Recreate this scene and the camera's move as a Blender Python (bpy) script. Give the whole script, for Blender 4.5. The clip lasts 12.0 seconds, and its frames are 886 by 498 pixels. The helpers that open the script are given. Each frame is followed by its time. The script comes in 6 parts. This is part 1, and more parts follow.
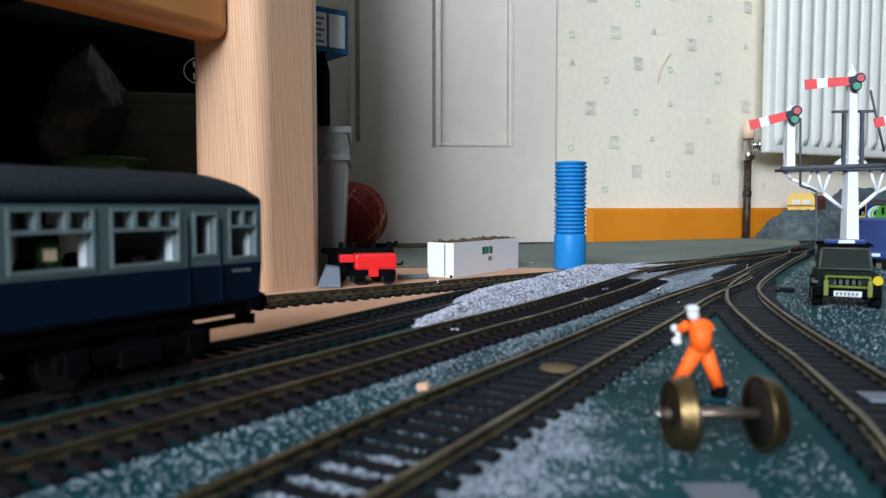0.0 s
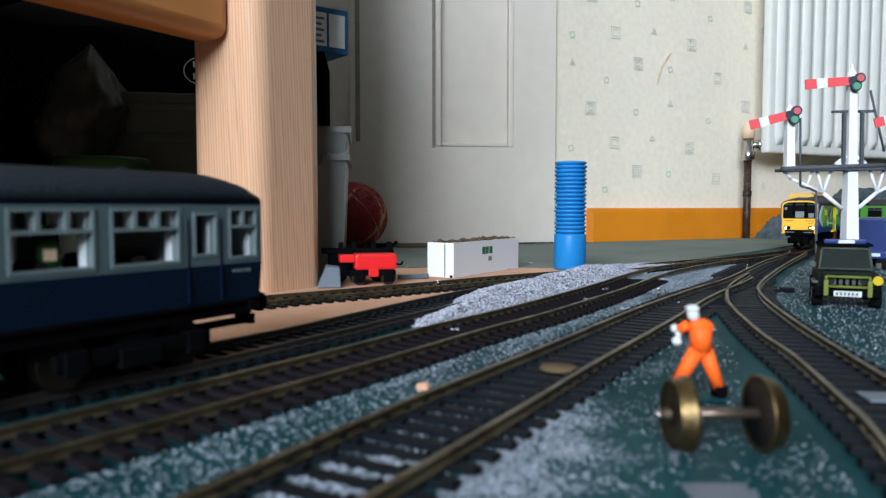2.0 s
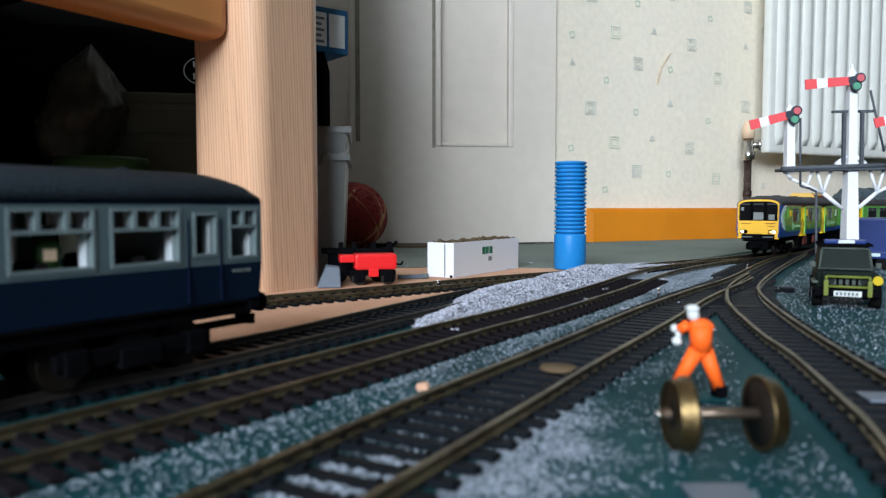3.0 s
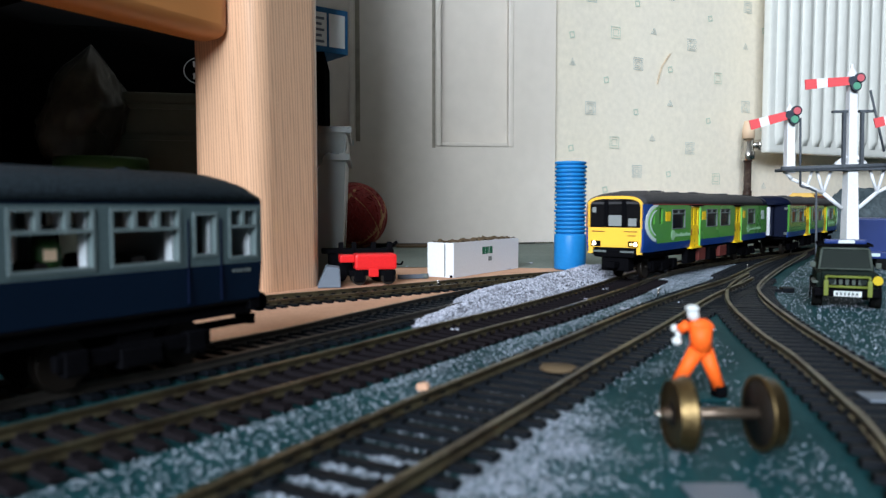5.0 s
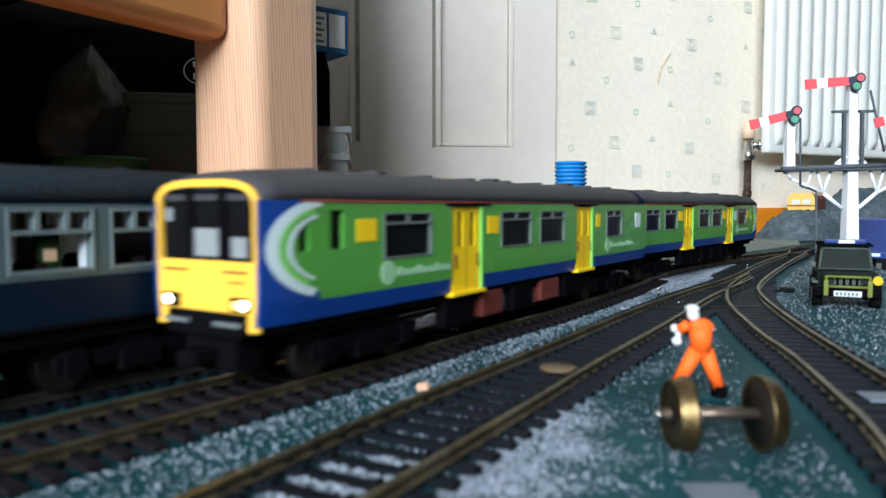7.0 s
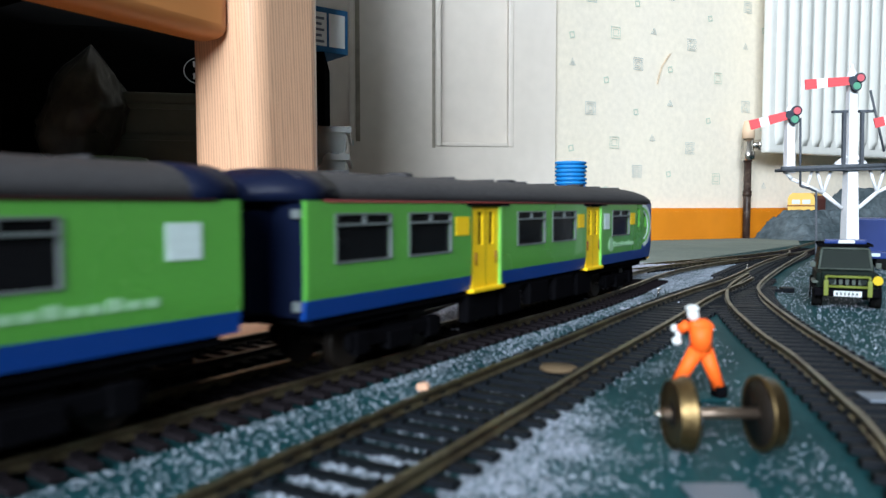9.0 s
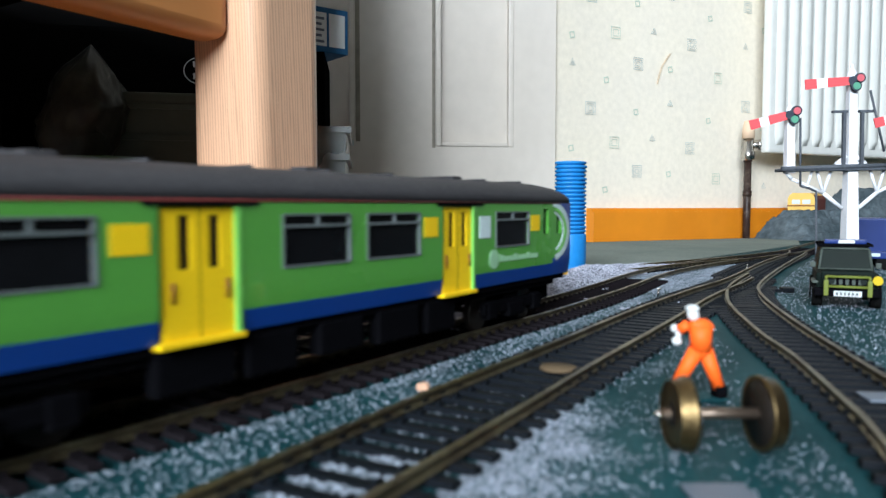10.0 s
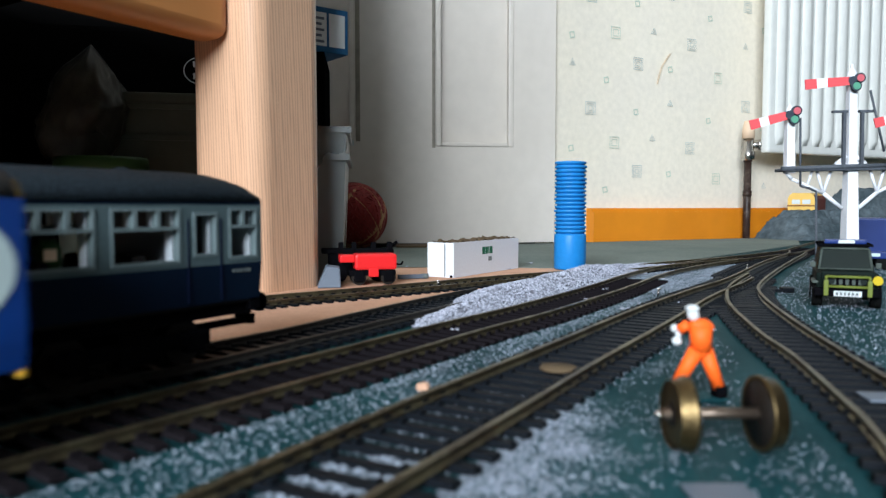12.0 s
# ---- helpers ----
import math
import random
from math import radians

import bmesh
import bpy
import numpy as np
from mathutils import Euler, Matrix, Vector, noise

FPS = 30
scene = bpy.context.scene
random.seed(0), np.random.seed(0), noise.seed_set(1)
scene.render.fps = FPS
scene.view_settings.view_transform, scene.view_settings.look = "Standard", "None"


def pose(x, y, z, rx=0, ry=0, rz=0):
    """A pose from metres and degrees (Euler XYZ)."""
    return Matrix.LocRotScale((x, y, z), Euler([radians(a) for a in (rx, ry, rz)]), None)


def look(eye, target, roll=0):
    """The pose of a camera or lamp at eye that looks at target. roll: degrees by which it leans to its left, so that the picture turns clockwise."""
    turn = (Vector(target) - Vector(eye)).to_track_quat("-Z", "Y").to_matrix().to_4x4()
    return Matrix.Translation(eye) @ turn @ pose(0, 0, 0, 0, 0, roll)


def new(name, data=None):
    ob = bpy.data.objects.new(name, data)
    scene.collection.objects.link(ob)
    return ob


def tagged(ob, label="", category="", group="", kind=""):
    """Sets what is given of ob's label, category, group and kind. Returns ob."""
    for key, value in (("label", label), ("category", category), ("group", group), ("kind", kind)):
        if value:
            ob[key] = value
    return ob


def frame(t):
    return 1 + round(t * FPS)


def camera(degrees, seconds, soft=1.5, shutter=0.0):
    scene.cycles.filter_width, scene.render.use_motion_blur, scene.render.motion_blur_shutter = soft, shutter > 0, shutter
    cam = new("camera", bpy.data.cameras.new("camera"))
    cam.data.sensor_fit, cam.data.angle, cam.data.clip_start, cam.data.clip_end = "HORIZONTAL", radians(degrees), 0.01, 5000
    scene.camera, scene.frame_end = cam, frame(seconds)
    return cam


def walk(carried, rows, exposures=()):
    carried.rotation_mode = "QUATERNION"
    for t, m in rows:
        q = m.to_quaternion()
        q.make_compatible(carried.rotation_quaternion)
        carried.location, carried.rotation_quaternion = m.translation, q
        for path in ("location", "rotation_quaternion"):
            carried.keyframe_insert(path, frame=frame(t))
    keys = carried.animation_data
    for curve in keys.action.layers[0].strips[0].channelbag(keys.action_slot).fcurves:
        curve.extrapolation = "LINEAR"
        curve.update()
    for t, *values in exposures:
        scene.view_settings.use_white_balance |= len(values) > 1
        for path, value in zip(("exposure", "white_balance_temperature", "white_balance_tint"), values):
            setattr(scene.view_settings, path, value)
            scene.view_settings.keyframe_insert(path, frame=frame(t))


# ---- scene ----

cam = camera(62.42, 12.0, soft=1.3, shutter=0.5)
cam.data.dof.use_dof = True
cam.data.dof.focus_distance, cam.data.dof.aperture_fstop = 0.65, 21.0
EYE = (0.0, 0.0, 0.047)
CAM_POSE = pose(0, 0, EYE[2], 90 - 3.317, 0, 0)
walk(cam, [(0.0, CAM_POSE), (12.0, CAM_POSE)],
     exposures=[(0.0, 0.0), (5.5, 0.1), (6.5, 0.3), (7.2, 0.36), (9.0, 0.38), (10.5, 0.36), (11.5, 0.27), (12.0, 0.2)])

# ---- light ----
world = bpy.data.worlds.new("sky")
scene.world = world
world.use_nodes = True
wn = world.node_tree.nodes
sky = wn.new("ShaderNodeTexSky")
sky.sky_type = "NISHITA"
sky.sun_disc = False
sky.sun_elevation, sky.sun_rotation = radians(40), radians(200)
world.node_tree.links.new(sky.outputs[0], wn["Background"].inputs[0])
wn["Background"].inputs[1].default_value = 0.1


def window_light(name, place, target, w, h, power, colour):
    lamp = bpy.data.lights.new(name, "AREA")
    lamp.shape, lamp.size, lamp.size_y, lamp.energy, lamp.color = "RECTANGLE", w, h, power, colour
    ob = new(name, lamp)
    ob.matrix_world = look(place, target)
    return ob


window_light("window_daylight", (-0.95, -2.85, 1.40), (0.05, 0.6, 0.1), 1.9, 1.2, 238, (0.835, 0.94, 1.05))

# ---- materials ----


def material(name, colour, rough=0.6, metal=0.0, vary=0.15, scale=40.0, bump=0.1, second=None, mix_scale=8.0, mix_at=0.5,
             alpha=1.0, trans=0.0, glow=None, coat=0.0, per_object=0.0, stretch=(1, 1, 1), fine=None, spec=None):
    """A painted, moulded or natural surface: grain and blotches at two scales, with fine relief."""
    m = bpy.data.materials.new(name)
    m.use_nodes = True
    n, l = m.node_tree.nodes, m.node_tree.links
    b = n["Principled BSDF"]
    co = n.new("ShaderNodeTexCoord")
    mp = n.new("ShaderNodeMapping")
    mp.inputs["Scale"].default_value = stretch
    l.new(co.outputs["Object"], mp.inputs[0])
    big, small = n.new("ShaderNodeTexNoise"), n.new("ShaderNodeTexNoise")
    big.inputs["Scale"].default_value, big.inputs["Detail"].default_value = mix_scale, 5
    small.inputs["Scale"].default_value, small.inputs["Detail"].default_value = scale, 6
    l.new(mp.outputs[0], big.inputs["Vector"])
    l.new(mp.outputs[0], small.inputs["Vector"])
    ramp = n.new("ShaderNodeValToRGB")
    ramp.color_ramp.elements[0].position, ramp.color_ramp.elements[1].position = mix_at - 0.12, mix_at + 0.12
    other = second or tuple(c * (1 - vary) for c in colour)
    ramp.color_ramp.elements[0].color = (*colour, 1)
    ramp.color_ramp.elements[1].color = (*other, 1)
    l.new(big.outputs[0], ramp.inputs[0])
    grain = n.new("ShaderNodeMapRange")
    grain.inputs["From Min"].default_value, grain.inputs["From Max"].default_value = 0.3, 0.7
    grain.inputs["To Min"].default_value, grain.inputs["To Max"].default_value = 1 - vary, 1 + vary
    l.new(small.outputs[0], grain.inputs[0])
    mul = n.new("ShaderNodeMix")
    mul.data_type, mul.blend_type = "RGBA", "MULTIPLY"
    mul.inputs[0].default_value = 1.0
    l.new(ramp.outputs[0], mul.inputs[6])
    l.new(grain.outputs[0], mul.inputs[7])
    last = mul.outputs[2]
    if per_object:
        info = n.new("ShaderNodeNewGeometry")
        rng = n.new("ShaderNodeMapRange")
        rng.inputs["To Min"].default_value, rng.inputs["To Max"].default_value = 1 - per_object, 1 + per_object
        l.new(info.outputs["Random Per Island"], rng.inputs[0])
        mul2 = n.new("ShaderNodeMix")
        mul2.data_type, mul2.blend_type = "RGBA", "MULTIPLY"
        mul2.inputs[0].default_value = 1.0
        l.new(last, mul2.inputs[6])
        l.new(rng.outputs[0], mul2.inputs[7])
        last = mul2.outputs[2]
    l.new(last, b.inputs["Base Color"])
    rr = n.new("ShaderNodeMapRange")
    rr.inputs["To Min"].default_value, rr.inputs["To Max"].default_value = max(0.02, rough - 0.1), min(1, rough + 0.1)
    l.new(big.outputs[0], rr.inputs[0])
    l.new(rr.outputs[0], b.inputs["Roughness"])
    b.inputs["Metallic"].default_value = metal
    b.inputs["Specular IOR Level"].default_value = spec if spec is not None else (0.5 if rough < 0.2 or metal or trans else 0.22)
    b.inputs["Coat Weight"].default_value = coat
    b.inputs["Alpha"].default_value = alpha
    b.inputs["Transmission Weight"].default_value = trans
    if glow:
        b.inputs["Emission Color"].default_value = (*glow[0], 1)
        b.inputs["Emission Strength"].default_value = glow[1]
    if bump:
        bp = n.new("ShaderNodeBump")
        bp.inputs["Strength"].default_value, bp.inputs["Distance"].default_value = bump, fine or 0.0005
        l.new(small.outputs[0], bp.inputs["Height"])
        l.new(bp.outputs[0], b.inputs["Normal"])
    return m


M = {
    "board": material("green_board_paint", (0.013, 0.056, 0.064), 0.5, spec=0.02, scale=1400, vary=0.35, second=(0.007, 0.036, 0.042), mix_scale=14, bump=0.3),
    "back": material("grey_green_board_paint", (0.20, 0.225, 0.20), 0.75, spec=0.0, scale=500, second=(0.165, 0.19, 0.17), mix_scale=9, bump=0.2),
    "ply": material("bare_hardboard", (0.62, 0.37, 0.25), 0.7, spec=0.0, scale=600, vary=0.1, second=(0.52, 0.3, 0.2), mix_scale=20, bump=0.15),
    "stone": material("ballast_chippings", (0.37, 0.385, 0.45), 0.85, spec=0.0, scale=2500, vary=0.2, mix_scale=60, bump=0.3, per_object=0.45),
    "rail": material("tarnished_nickel_rail", (0.14, 0.12, 0.07), 0.42, metal=0.75, scale=900, second=(0.075, 0.058, 0.035), mix_scale=120, bump=0.2),
    "loose": material("dusty_loose_chippings", (0.25, 0.285, 0.335), 0.9, scale=2500, vary=0.2, mix_scale=60, bump=0.3, per_object=0.5, spec=0.0),
    "sleeper": material("black_sleeper_plastic", (0.006, 0.008, 0.011), 0.5, spec=0.05, scale=2000, vary=0.3, bump=0.3, stretch=(1, 1, 1)),
    "sleeper_brown": material("brown_sleeper_plastic", (0.015, 0.012, 0.014), 0.6, spec=0.0, scale=2000, vary=0.35, second=(0.006, 0.006, 0.007), bump=0.3),
    "pine": None,
    "green": material("lime_green_livery", (0.080, 0.30, 0.045), 0.26, scale=1500, vary=0.06, bump=0.08, coat=0.2, spec=0.5),
    "pale_green": material("pale_green_livery", (0.17, 0.52, 0.10), 0.4, scale=1500, vary=0.05, bump=0.06),
    "blue": material("deep_blue_livery", (0.004, 0.042, 0.23), 0.28, spec=0.45, scale=1500, vary=0.06, bump=0.06),
    "yellow": material("warning_yellow_paint", (0.93, 0.52, 0.06), 0.36, scale=1500, vary=0.05, bump=0.05),
    "door_yellow": material("door_yellow_paint", (0.86, 0.56, 0.01), 0.42, scale=1500, vary=0.05, bump=0.05),
    "roof": material("grey_roof_plastic", (0.052, 0.051, 0.054), 0.6, spec=0.06, scale=1200, vary=0.2, bump=0.3),
    "black": material("black_underframe_plastic", (0.004, 0.004, 0.005), 0.55, spec=0.0, scale=1200, vary=0.2, bump=0.2),
    "navy": material("navy_end_paint", (0.004, 0.007, 0.022), 0.45, spec=0.08, scale=1200, vary=0.1, bump=0.1),
    "maroon": material("dull_red_underframe", (0.13, 0.025, 0.02), 0.6, scale=1200, vary=0.2),
    "glass": material("dark_tinted_glazing", (0.006, 0.006, 0.007), 0.16, spec=0.12, scale=300, vary=0.1, bump=0.0),
    "grey_trim": material("grey_window_trim", (0.12, 0.14, 0.14), 0.5, vary=0.05, bump=0.0),
    "white": material("white_paint", (0.74, 0.75, 0.78), 0.5, scale=800, vary=0.06, bump=0.1),
    "pale": material("pale_grey_print", (0.55, 0.66, 0.66), 0.5, scale=800, vary=0.06, bump=0.05),
    "lamp": material("headlamp_glow", (1, 0.95, 0.8), 0.3, glow=((1.0, 0.94, 0.72), 9.0), bump=0),
    "marker": material("marker_lamp_glow", (1, 0.6, 0.2), 0.3, glow=((1.0, 0.55, 0.12), 4.0), bump=0),
    "coach_blue": material("rail_blue_paint", (0.0035, 0.010, 0.024), 0.5, spec=0.08, scale=1500, vary=0.1, bump=0.1),
    "coach_grey": material("coach_grey_paint", (0.072, 0.105, 0.112), 0.55, spec=0.1, scale=1500, vary=0.08, bump=0.1),
    "coach_roof": material("coach_roof_plastic", (0.014, 0.020, 0.025), 0.65, spec=0.05, scale=1400, vary=0.45, bump=0.6),
    "coach_inside": material("coach_interior_plastic", (0.22, 0.24, 0.26), 0.6, vary=0.08),
    "coach_frame": material("grey_window_frame", (0.13, 0.17, 0.175), 0.6, vary=0.08),
    "reveal": material("pale_lit_reveal", (0.62, 0.66, 0.70), 0.5, vary=0.05),
    "interior_dark": material("dark_interior", (0.02, 0.018, 0.018), 0.8, spec=0.0),
    "door": material("white_door_gloss", (0.66, 0.605, 0.545), 0.38, scale=60, vary=0.03, second=(0.60, 0.545, 0.48), mix_scale=3, bump=0.04, fine=0.002),
    "orange": material("orange_gloss_skirting", (0.72, 0.245, 0.018), 0.3, scale=40, vary=0.06, second=(0.62, 0.2, 0.012), mix_scale=5, bump=0.1, fine=0.001),
    "paper": material("cream_wallpaper", (0.81, 0.735, 0.605), 0.8, scale=120, vary=0.05, second=(0.785, 0.715, 0.60), mix_scale=12, bump=0.12),
    "motif": material("wallpaper_print_blue_grey", (0.50, 0.56, 0.54), 0.8, vary=0.15, scale=500, bump=0),
    "motif_green": material("wallpaper_print_green", (0.56, 0.64, 0.53), 0.8, vary=0.15, scale=500, bump=0),
    "stain": material("orange_wall_scuff", (0.76, 0.60, 0.42), 0.8, vary=0.15, scale=300, bump=0),
    "radiator": material("radiator_enamel", (0.70, 0.70, 0.66), 0.35, scale=80, vary=0.03, bump=0.03),
    "pipe": material("brown_painted_pipe", (0.032, 0.018, 0.014), 0.4, scale=200, vary=0.3, second=(0.10, 0.075, 0.06), mix_scale=60, mix_at=0.62, bump=0.2),
    "chrome": material("chromed_brass", (0.55, 0.52, 0.48), 0.25, metal=1.0, vary=0.1),
    "cap": material("cream_plastic_cap", (0.72, 0.52, 0.36), 0.5, vary=0.05),
    "cup": material("blue_cap_plastic", (0.012, 0.19, 0.50), 0.38, scale=300, vary=0.05, bump=0.03),
    "box_white": material("white_polystyrene", (0.66, 0.67, 0.70), 0.7, scale=700, vary=0.04, bump=0.2),
    "cork": material("cork_chippings", (0.10, 0.065, 0.035), 0.9, scale=900, vary=0.5, bump=0.8),
    "print_green": material("dark_green_print", (0.01, 0.10, 0.05), 0.6, vary=0.1),
    "red": material("red_wagon_plastic", (0.66, 0.018, 0.02), 0.35, scale=900, vary=0.06),
    "band": material("red_rubber_band", (0.30, 0.022, 0.02), 0.6, scale=500, vary=0.3, per_object=0.4),
    "band_tan": material("tan_rubber_band", (0.42, 0.22, 0.10), 0.6, scale=500, vary=0.1),
    "grey": material("grey_plastic", (0.12, 0.145, 0.18), 0.5, vary=0.1),
    "tub": material("clear_storage_plastic", (0.34, 0.37, 0.36), 0.28, trans=0.7, vary=0.04, scale=80),
    # tub plastic with the darkness under the bed put into its colour
    "tub_far": material("clear_plastic_in_shade", (0.085, 0.10, 0.08), 0.5, vary=0.1, scale=60),
    "carton": material("blue_carton", (0.016, 0.10, 0.22), 0.5, vary=0.08),
    "label": material("white_paper_label", (0.62, 0.66, 0.66), 0.7, vary=0.05),
    # black for cloth things and for sheets that stand in for deep shade
    "cloth": material("black_cloth_and_dark_fill", (0.004, 0.004, 0.004), 0.95, spec=0.0, scale=800, vary=0.3),
    "bag": material("thin_grey_bag_plastic", (0.055, 0.054, 0.044), 0.35, vary=0.35, scale=60, mix_scale=25),
    "lid": material("green_lid_plastic", (0.022, 0.06, 0.016), 0.5, vary=0.1),
    "suit": material("orange_overall_paint", (0.95, 0.13, 0.015), 0.55, scale=1500, vary=0.06, bump=0.1),
    "brass": material("bronze_wheel_metal", (0.17, 0.115, 0.05), 0.4, metal=0.9, scale=700, vary=0.25, second=(0.08, 0.055, 0.025), mix_scale=150, bump=0.1),
    "wheel_dark": material("black_wheel_centre", (0.012, 0.009, 0.007), 0.5, vary=0.2),
    "steel": material("steel_axle", (0.20, 0.15, 0.115), 0.42, metal=0.9, vary=0.15),
    "signal_red": material("signal_red_paint", (0.72, 0.09, 0.10), 0.5, vary=0.06),
    "lens_red": material("red_lens", (0.55, 0.12, 0.14), 0.3, vary=0.05),
    "lens_green": material("green_lens", (0.10, 0.30, 0.20), 0.3, vary=0.05),
    "signal_grey": material("gantry_grey_paint", (0.075, 0.085, 0.10), 0.6, vary=0.25, scale=700),
    "jeep": material("dark_olive_paint", (0.006, 0.011, 0.009), 0.6, vary=0.15, spec=0.04),
    "lime": material("yellow_green_paint", (0.14, 0.17, 0.03), 0.5, vary=0.1),
    "amber": material("yellow_lamp_plastic", (0.5, 0.36, 0.01), 0.4, vary=0.05),
    "tyre": material("rubber_tyre", (0.01, 0.01, 0.01), 0.85, spec=0.0, vary=0.2),
    "screen": material("smoky_windscreen", (0.014, 0.019, 0.017), 0.6, spec=0.05, vary=0.1),
    "toy_blue": material("blue_toy_plastic", (0.007, 0.026, 0.14), 0.4, vary=0.08),
    "bus_cream": material("ochre_bus_paint", (0.80, 0.50, 0.13), 0.45, vary=0.05),
    "bus_brown": material("maroon_bus_paint", (0.16, 0.035, 0.02), 0.45, vary=0.08),
    "rock": material("grey_painted_rock_paper", (0.10, 0.125, 0.14), 0.85, spec=0.0, scale=120, vary=0.25, second=(0.06, 0.08, 0.09), mix_scale=25, bump=0.4, fine=0.002),
    # unseen walls and floor are coloured dark to hold down the fill light
    "plain_wall": material("dark_unseen_wall", (0.2, 0.19, 0.18), 0.85, scale=60, vary=0.04),
    "ceiling": material("white_ceiling", (0.5, 0.5, 0.48), 0.9, scale=60, vary=0.03),
    "carpet": material("dark_unseen_floor", (0.05, 0.045, 0.04), 0.95, scale=500, vary=0.3, bump=0.4),
    "cab_fitting": material("cab_fitting_grey", (0.24, 0.26, 0.26), 0.7, vary=0.1),
    "lettering": material("pale_green_lettering", (0.28, 0.50, 0.30), 0.6, vary=0.1),
    # same rail as the others, the coach's shade put into its colour
    "rail_dark": material("rail_darkened_for_shade", (0.03, 0.026, 0.022), 0.6, metal=0.3, scale=900, vary=0.2),
    # darker door colour for the shade in the moulding grooves
    "grime": material("door_moulding_shade", (0.30, 0.27, 0.22), 0.7, vary=0.2, scale=90),
    "spectacle": material("dark_grey_spectacle_paint", (0.035, 0.045, 0.06), 0.55, vary=0.15),
    "car_trim": material("worn_grey_green_trim", (0.055, 0.07, 0.06), 0.55, vary=0.2, scale=900),
    "disc": material("tan_card_disc", (0.105, 0.072, 0.04), 0.8, vary=0.15),
}


def pine_material():
    m = material("varnished_pine", (0.64, 0.39, 0.25), 0.33, scale=12, vary=0.0, second=(0.57, 0.325, 0.19), mix_scale=4, bump=0.05, stretch=(1, 1, 0.12), coat=0.4)
    n, l = m.node_tree.nodes, m.node_tree.links
    b = n["Principled BSDF"]
    co = n.new("ShaderNodeTexCoord")
    mp = n.new("ShaderNodeMapping")
    mp.inputs["Scale"].default_value = (1, 1, 0.035)
    l.new(co.outputs["Object"], mp.inputs[0])
    w = n.new("ShaderNodeTexWave")
    w.wave_type, w.bands_direction = "BANDS", "DIAGONAL"
    w.inputs["Scale"].default_value, w.inputs["Distortion"].default_value, w.inputs["Detail"].default_value = 300, 5.0, 4
    w.inputs["Detail Scale"].default_value = 1.2
    l.new(mp.outputs[0], w.inputs[0])
    r = n.new("ShaderNodeValToRGB")
    r.color_ramp.elements[0].position, r.color_ramp.elements[0].color = 0.0, (0.62, 0.62, 0.62, 1)
    r.color_ramp.elements[1].position, r.color_ramp.elements[1].color = 0.45, (1, 1, 1, 1)
    l.new(w.outputs[0], r.inputs[0])
    mul = n.new("ShaderNodeMix")
    mul.data_type, mul.blend_type = "RGBA", "MULTIPLY"
    mul.inputs[0].default_value = 0.75
    old = b.inputs["Base Color"].links[0].from_socket
    l.new(old, mul.inputs[6])
    l.new(r.outputs[0], mul.inputs[7])
    l.new(mul.outputs[2], b.inputs["Base Color"])
    return m


M["pine"] = pine_material()
M["pine_rail"] = material("orange_varnished_pine", (0.40, 0.165, 0.05), 0.4, scale=60, vary=0.12, second=(0.32, 0.12, 0.035), mix_scale=14, bump=0.08, stretch=(1, 1, 0.08), coat=0.2)

# ---- mesh helpers ----


def part(name, bm, mats, parent=None, label="", m=None, smooth=False):
    """Links a bmesh as one mesh object, under parent if there is one."""
    if not isinstance(mats, (list, tuple)):
        mats = [mats]
    bmesh.ops.recalc_face_normals(bm, faces=bm.faces[:])
    me = bpy.data.meshes.new(name)
    if smooth:
        for f in bm.faces:
            f.smooth = True
    bm.to_mesh(me)
    bm.free()
    for x in mats:
        me.materials.append(M[x] if isinstance(x, str) else x)
    ob = new(name, me)
    if parent is not None:
        ob.parent = parent
    if m is not None:
        ob.matrix_basis = m
    if label:
        tagged(ob, label)
    return ob


def thing(name, m, label, category, group=""):
    ob = new(name)
    ob.empty_display_size = 0.01
    ob.matrix_basis = m
    return tagged(ob, label, category, group)


def block(bm, lo, hi, mat=0, bevel=0.0, m=None, rounds=2):
    """A box between two corners, its edges rounded by bevel."""
    b2 = bmesh.new() if bevel else bm
    vs = [b2.verts.new((x, y, z)) for z in (lo[2], hi[2]) for y in (lo[1], hi[1]) for x in (lo[0], hi[0])]
    fs = [b2.faces.new([vs[i] for i in q]) for q in ((0, 2, 3, 1), (4, 5, 7, 6), (0, 1, 5, 4), (2, 6, 7, 3), (0, 4, 6, 2), (1, 3, 7, 5))]
    for f in fs:
        f.material_index = mat
    if bevel:
        bmesh.ops.bevel(b2, geom=b2.edges[:], offset=bevel, segments=rounds, affect="EDGES", profile=0.6 if rounds == 2 else 0.5)
        for f in b2.faces:
            f.smooth = rounds > 2 and f.calc_area() < 0.3 * max(g.calc_area() for g in b2.faces)
        return merge(bm, b2, mat, m)
    if m is not None:
        for v in vs:
            v.co = m @ v.co
    return vs


def merge(bm, b2, mat=None, m=None):
    table = {v: bm.verts.new(m @ v.co if m is not None else v.co) for v in b2.verts}
    for f in b2.faces:
        g = bm.faces.new([table[v] for v in f.verts])
        g.material_index = f.material_index if mat is None else mat
        g.smooth = f.smooth
    out = list(table.values())
    b2.free()
    return out


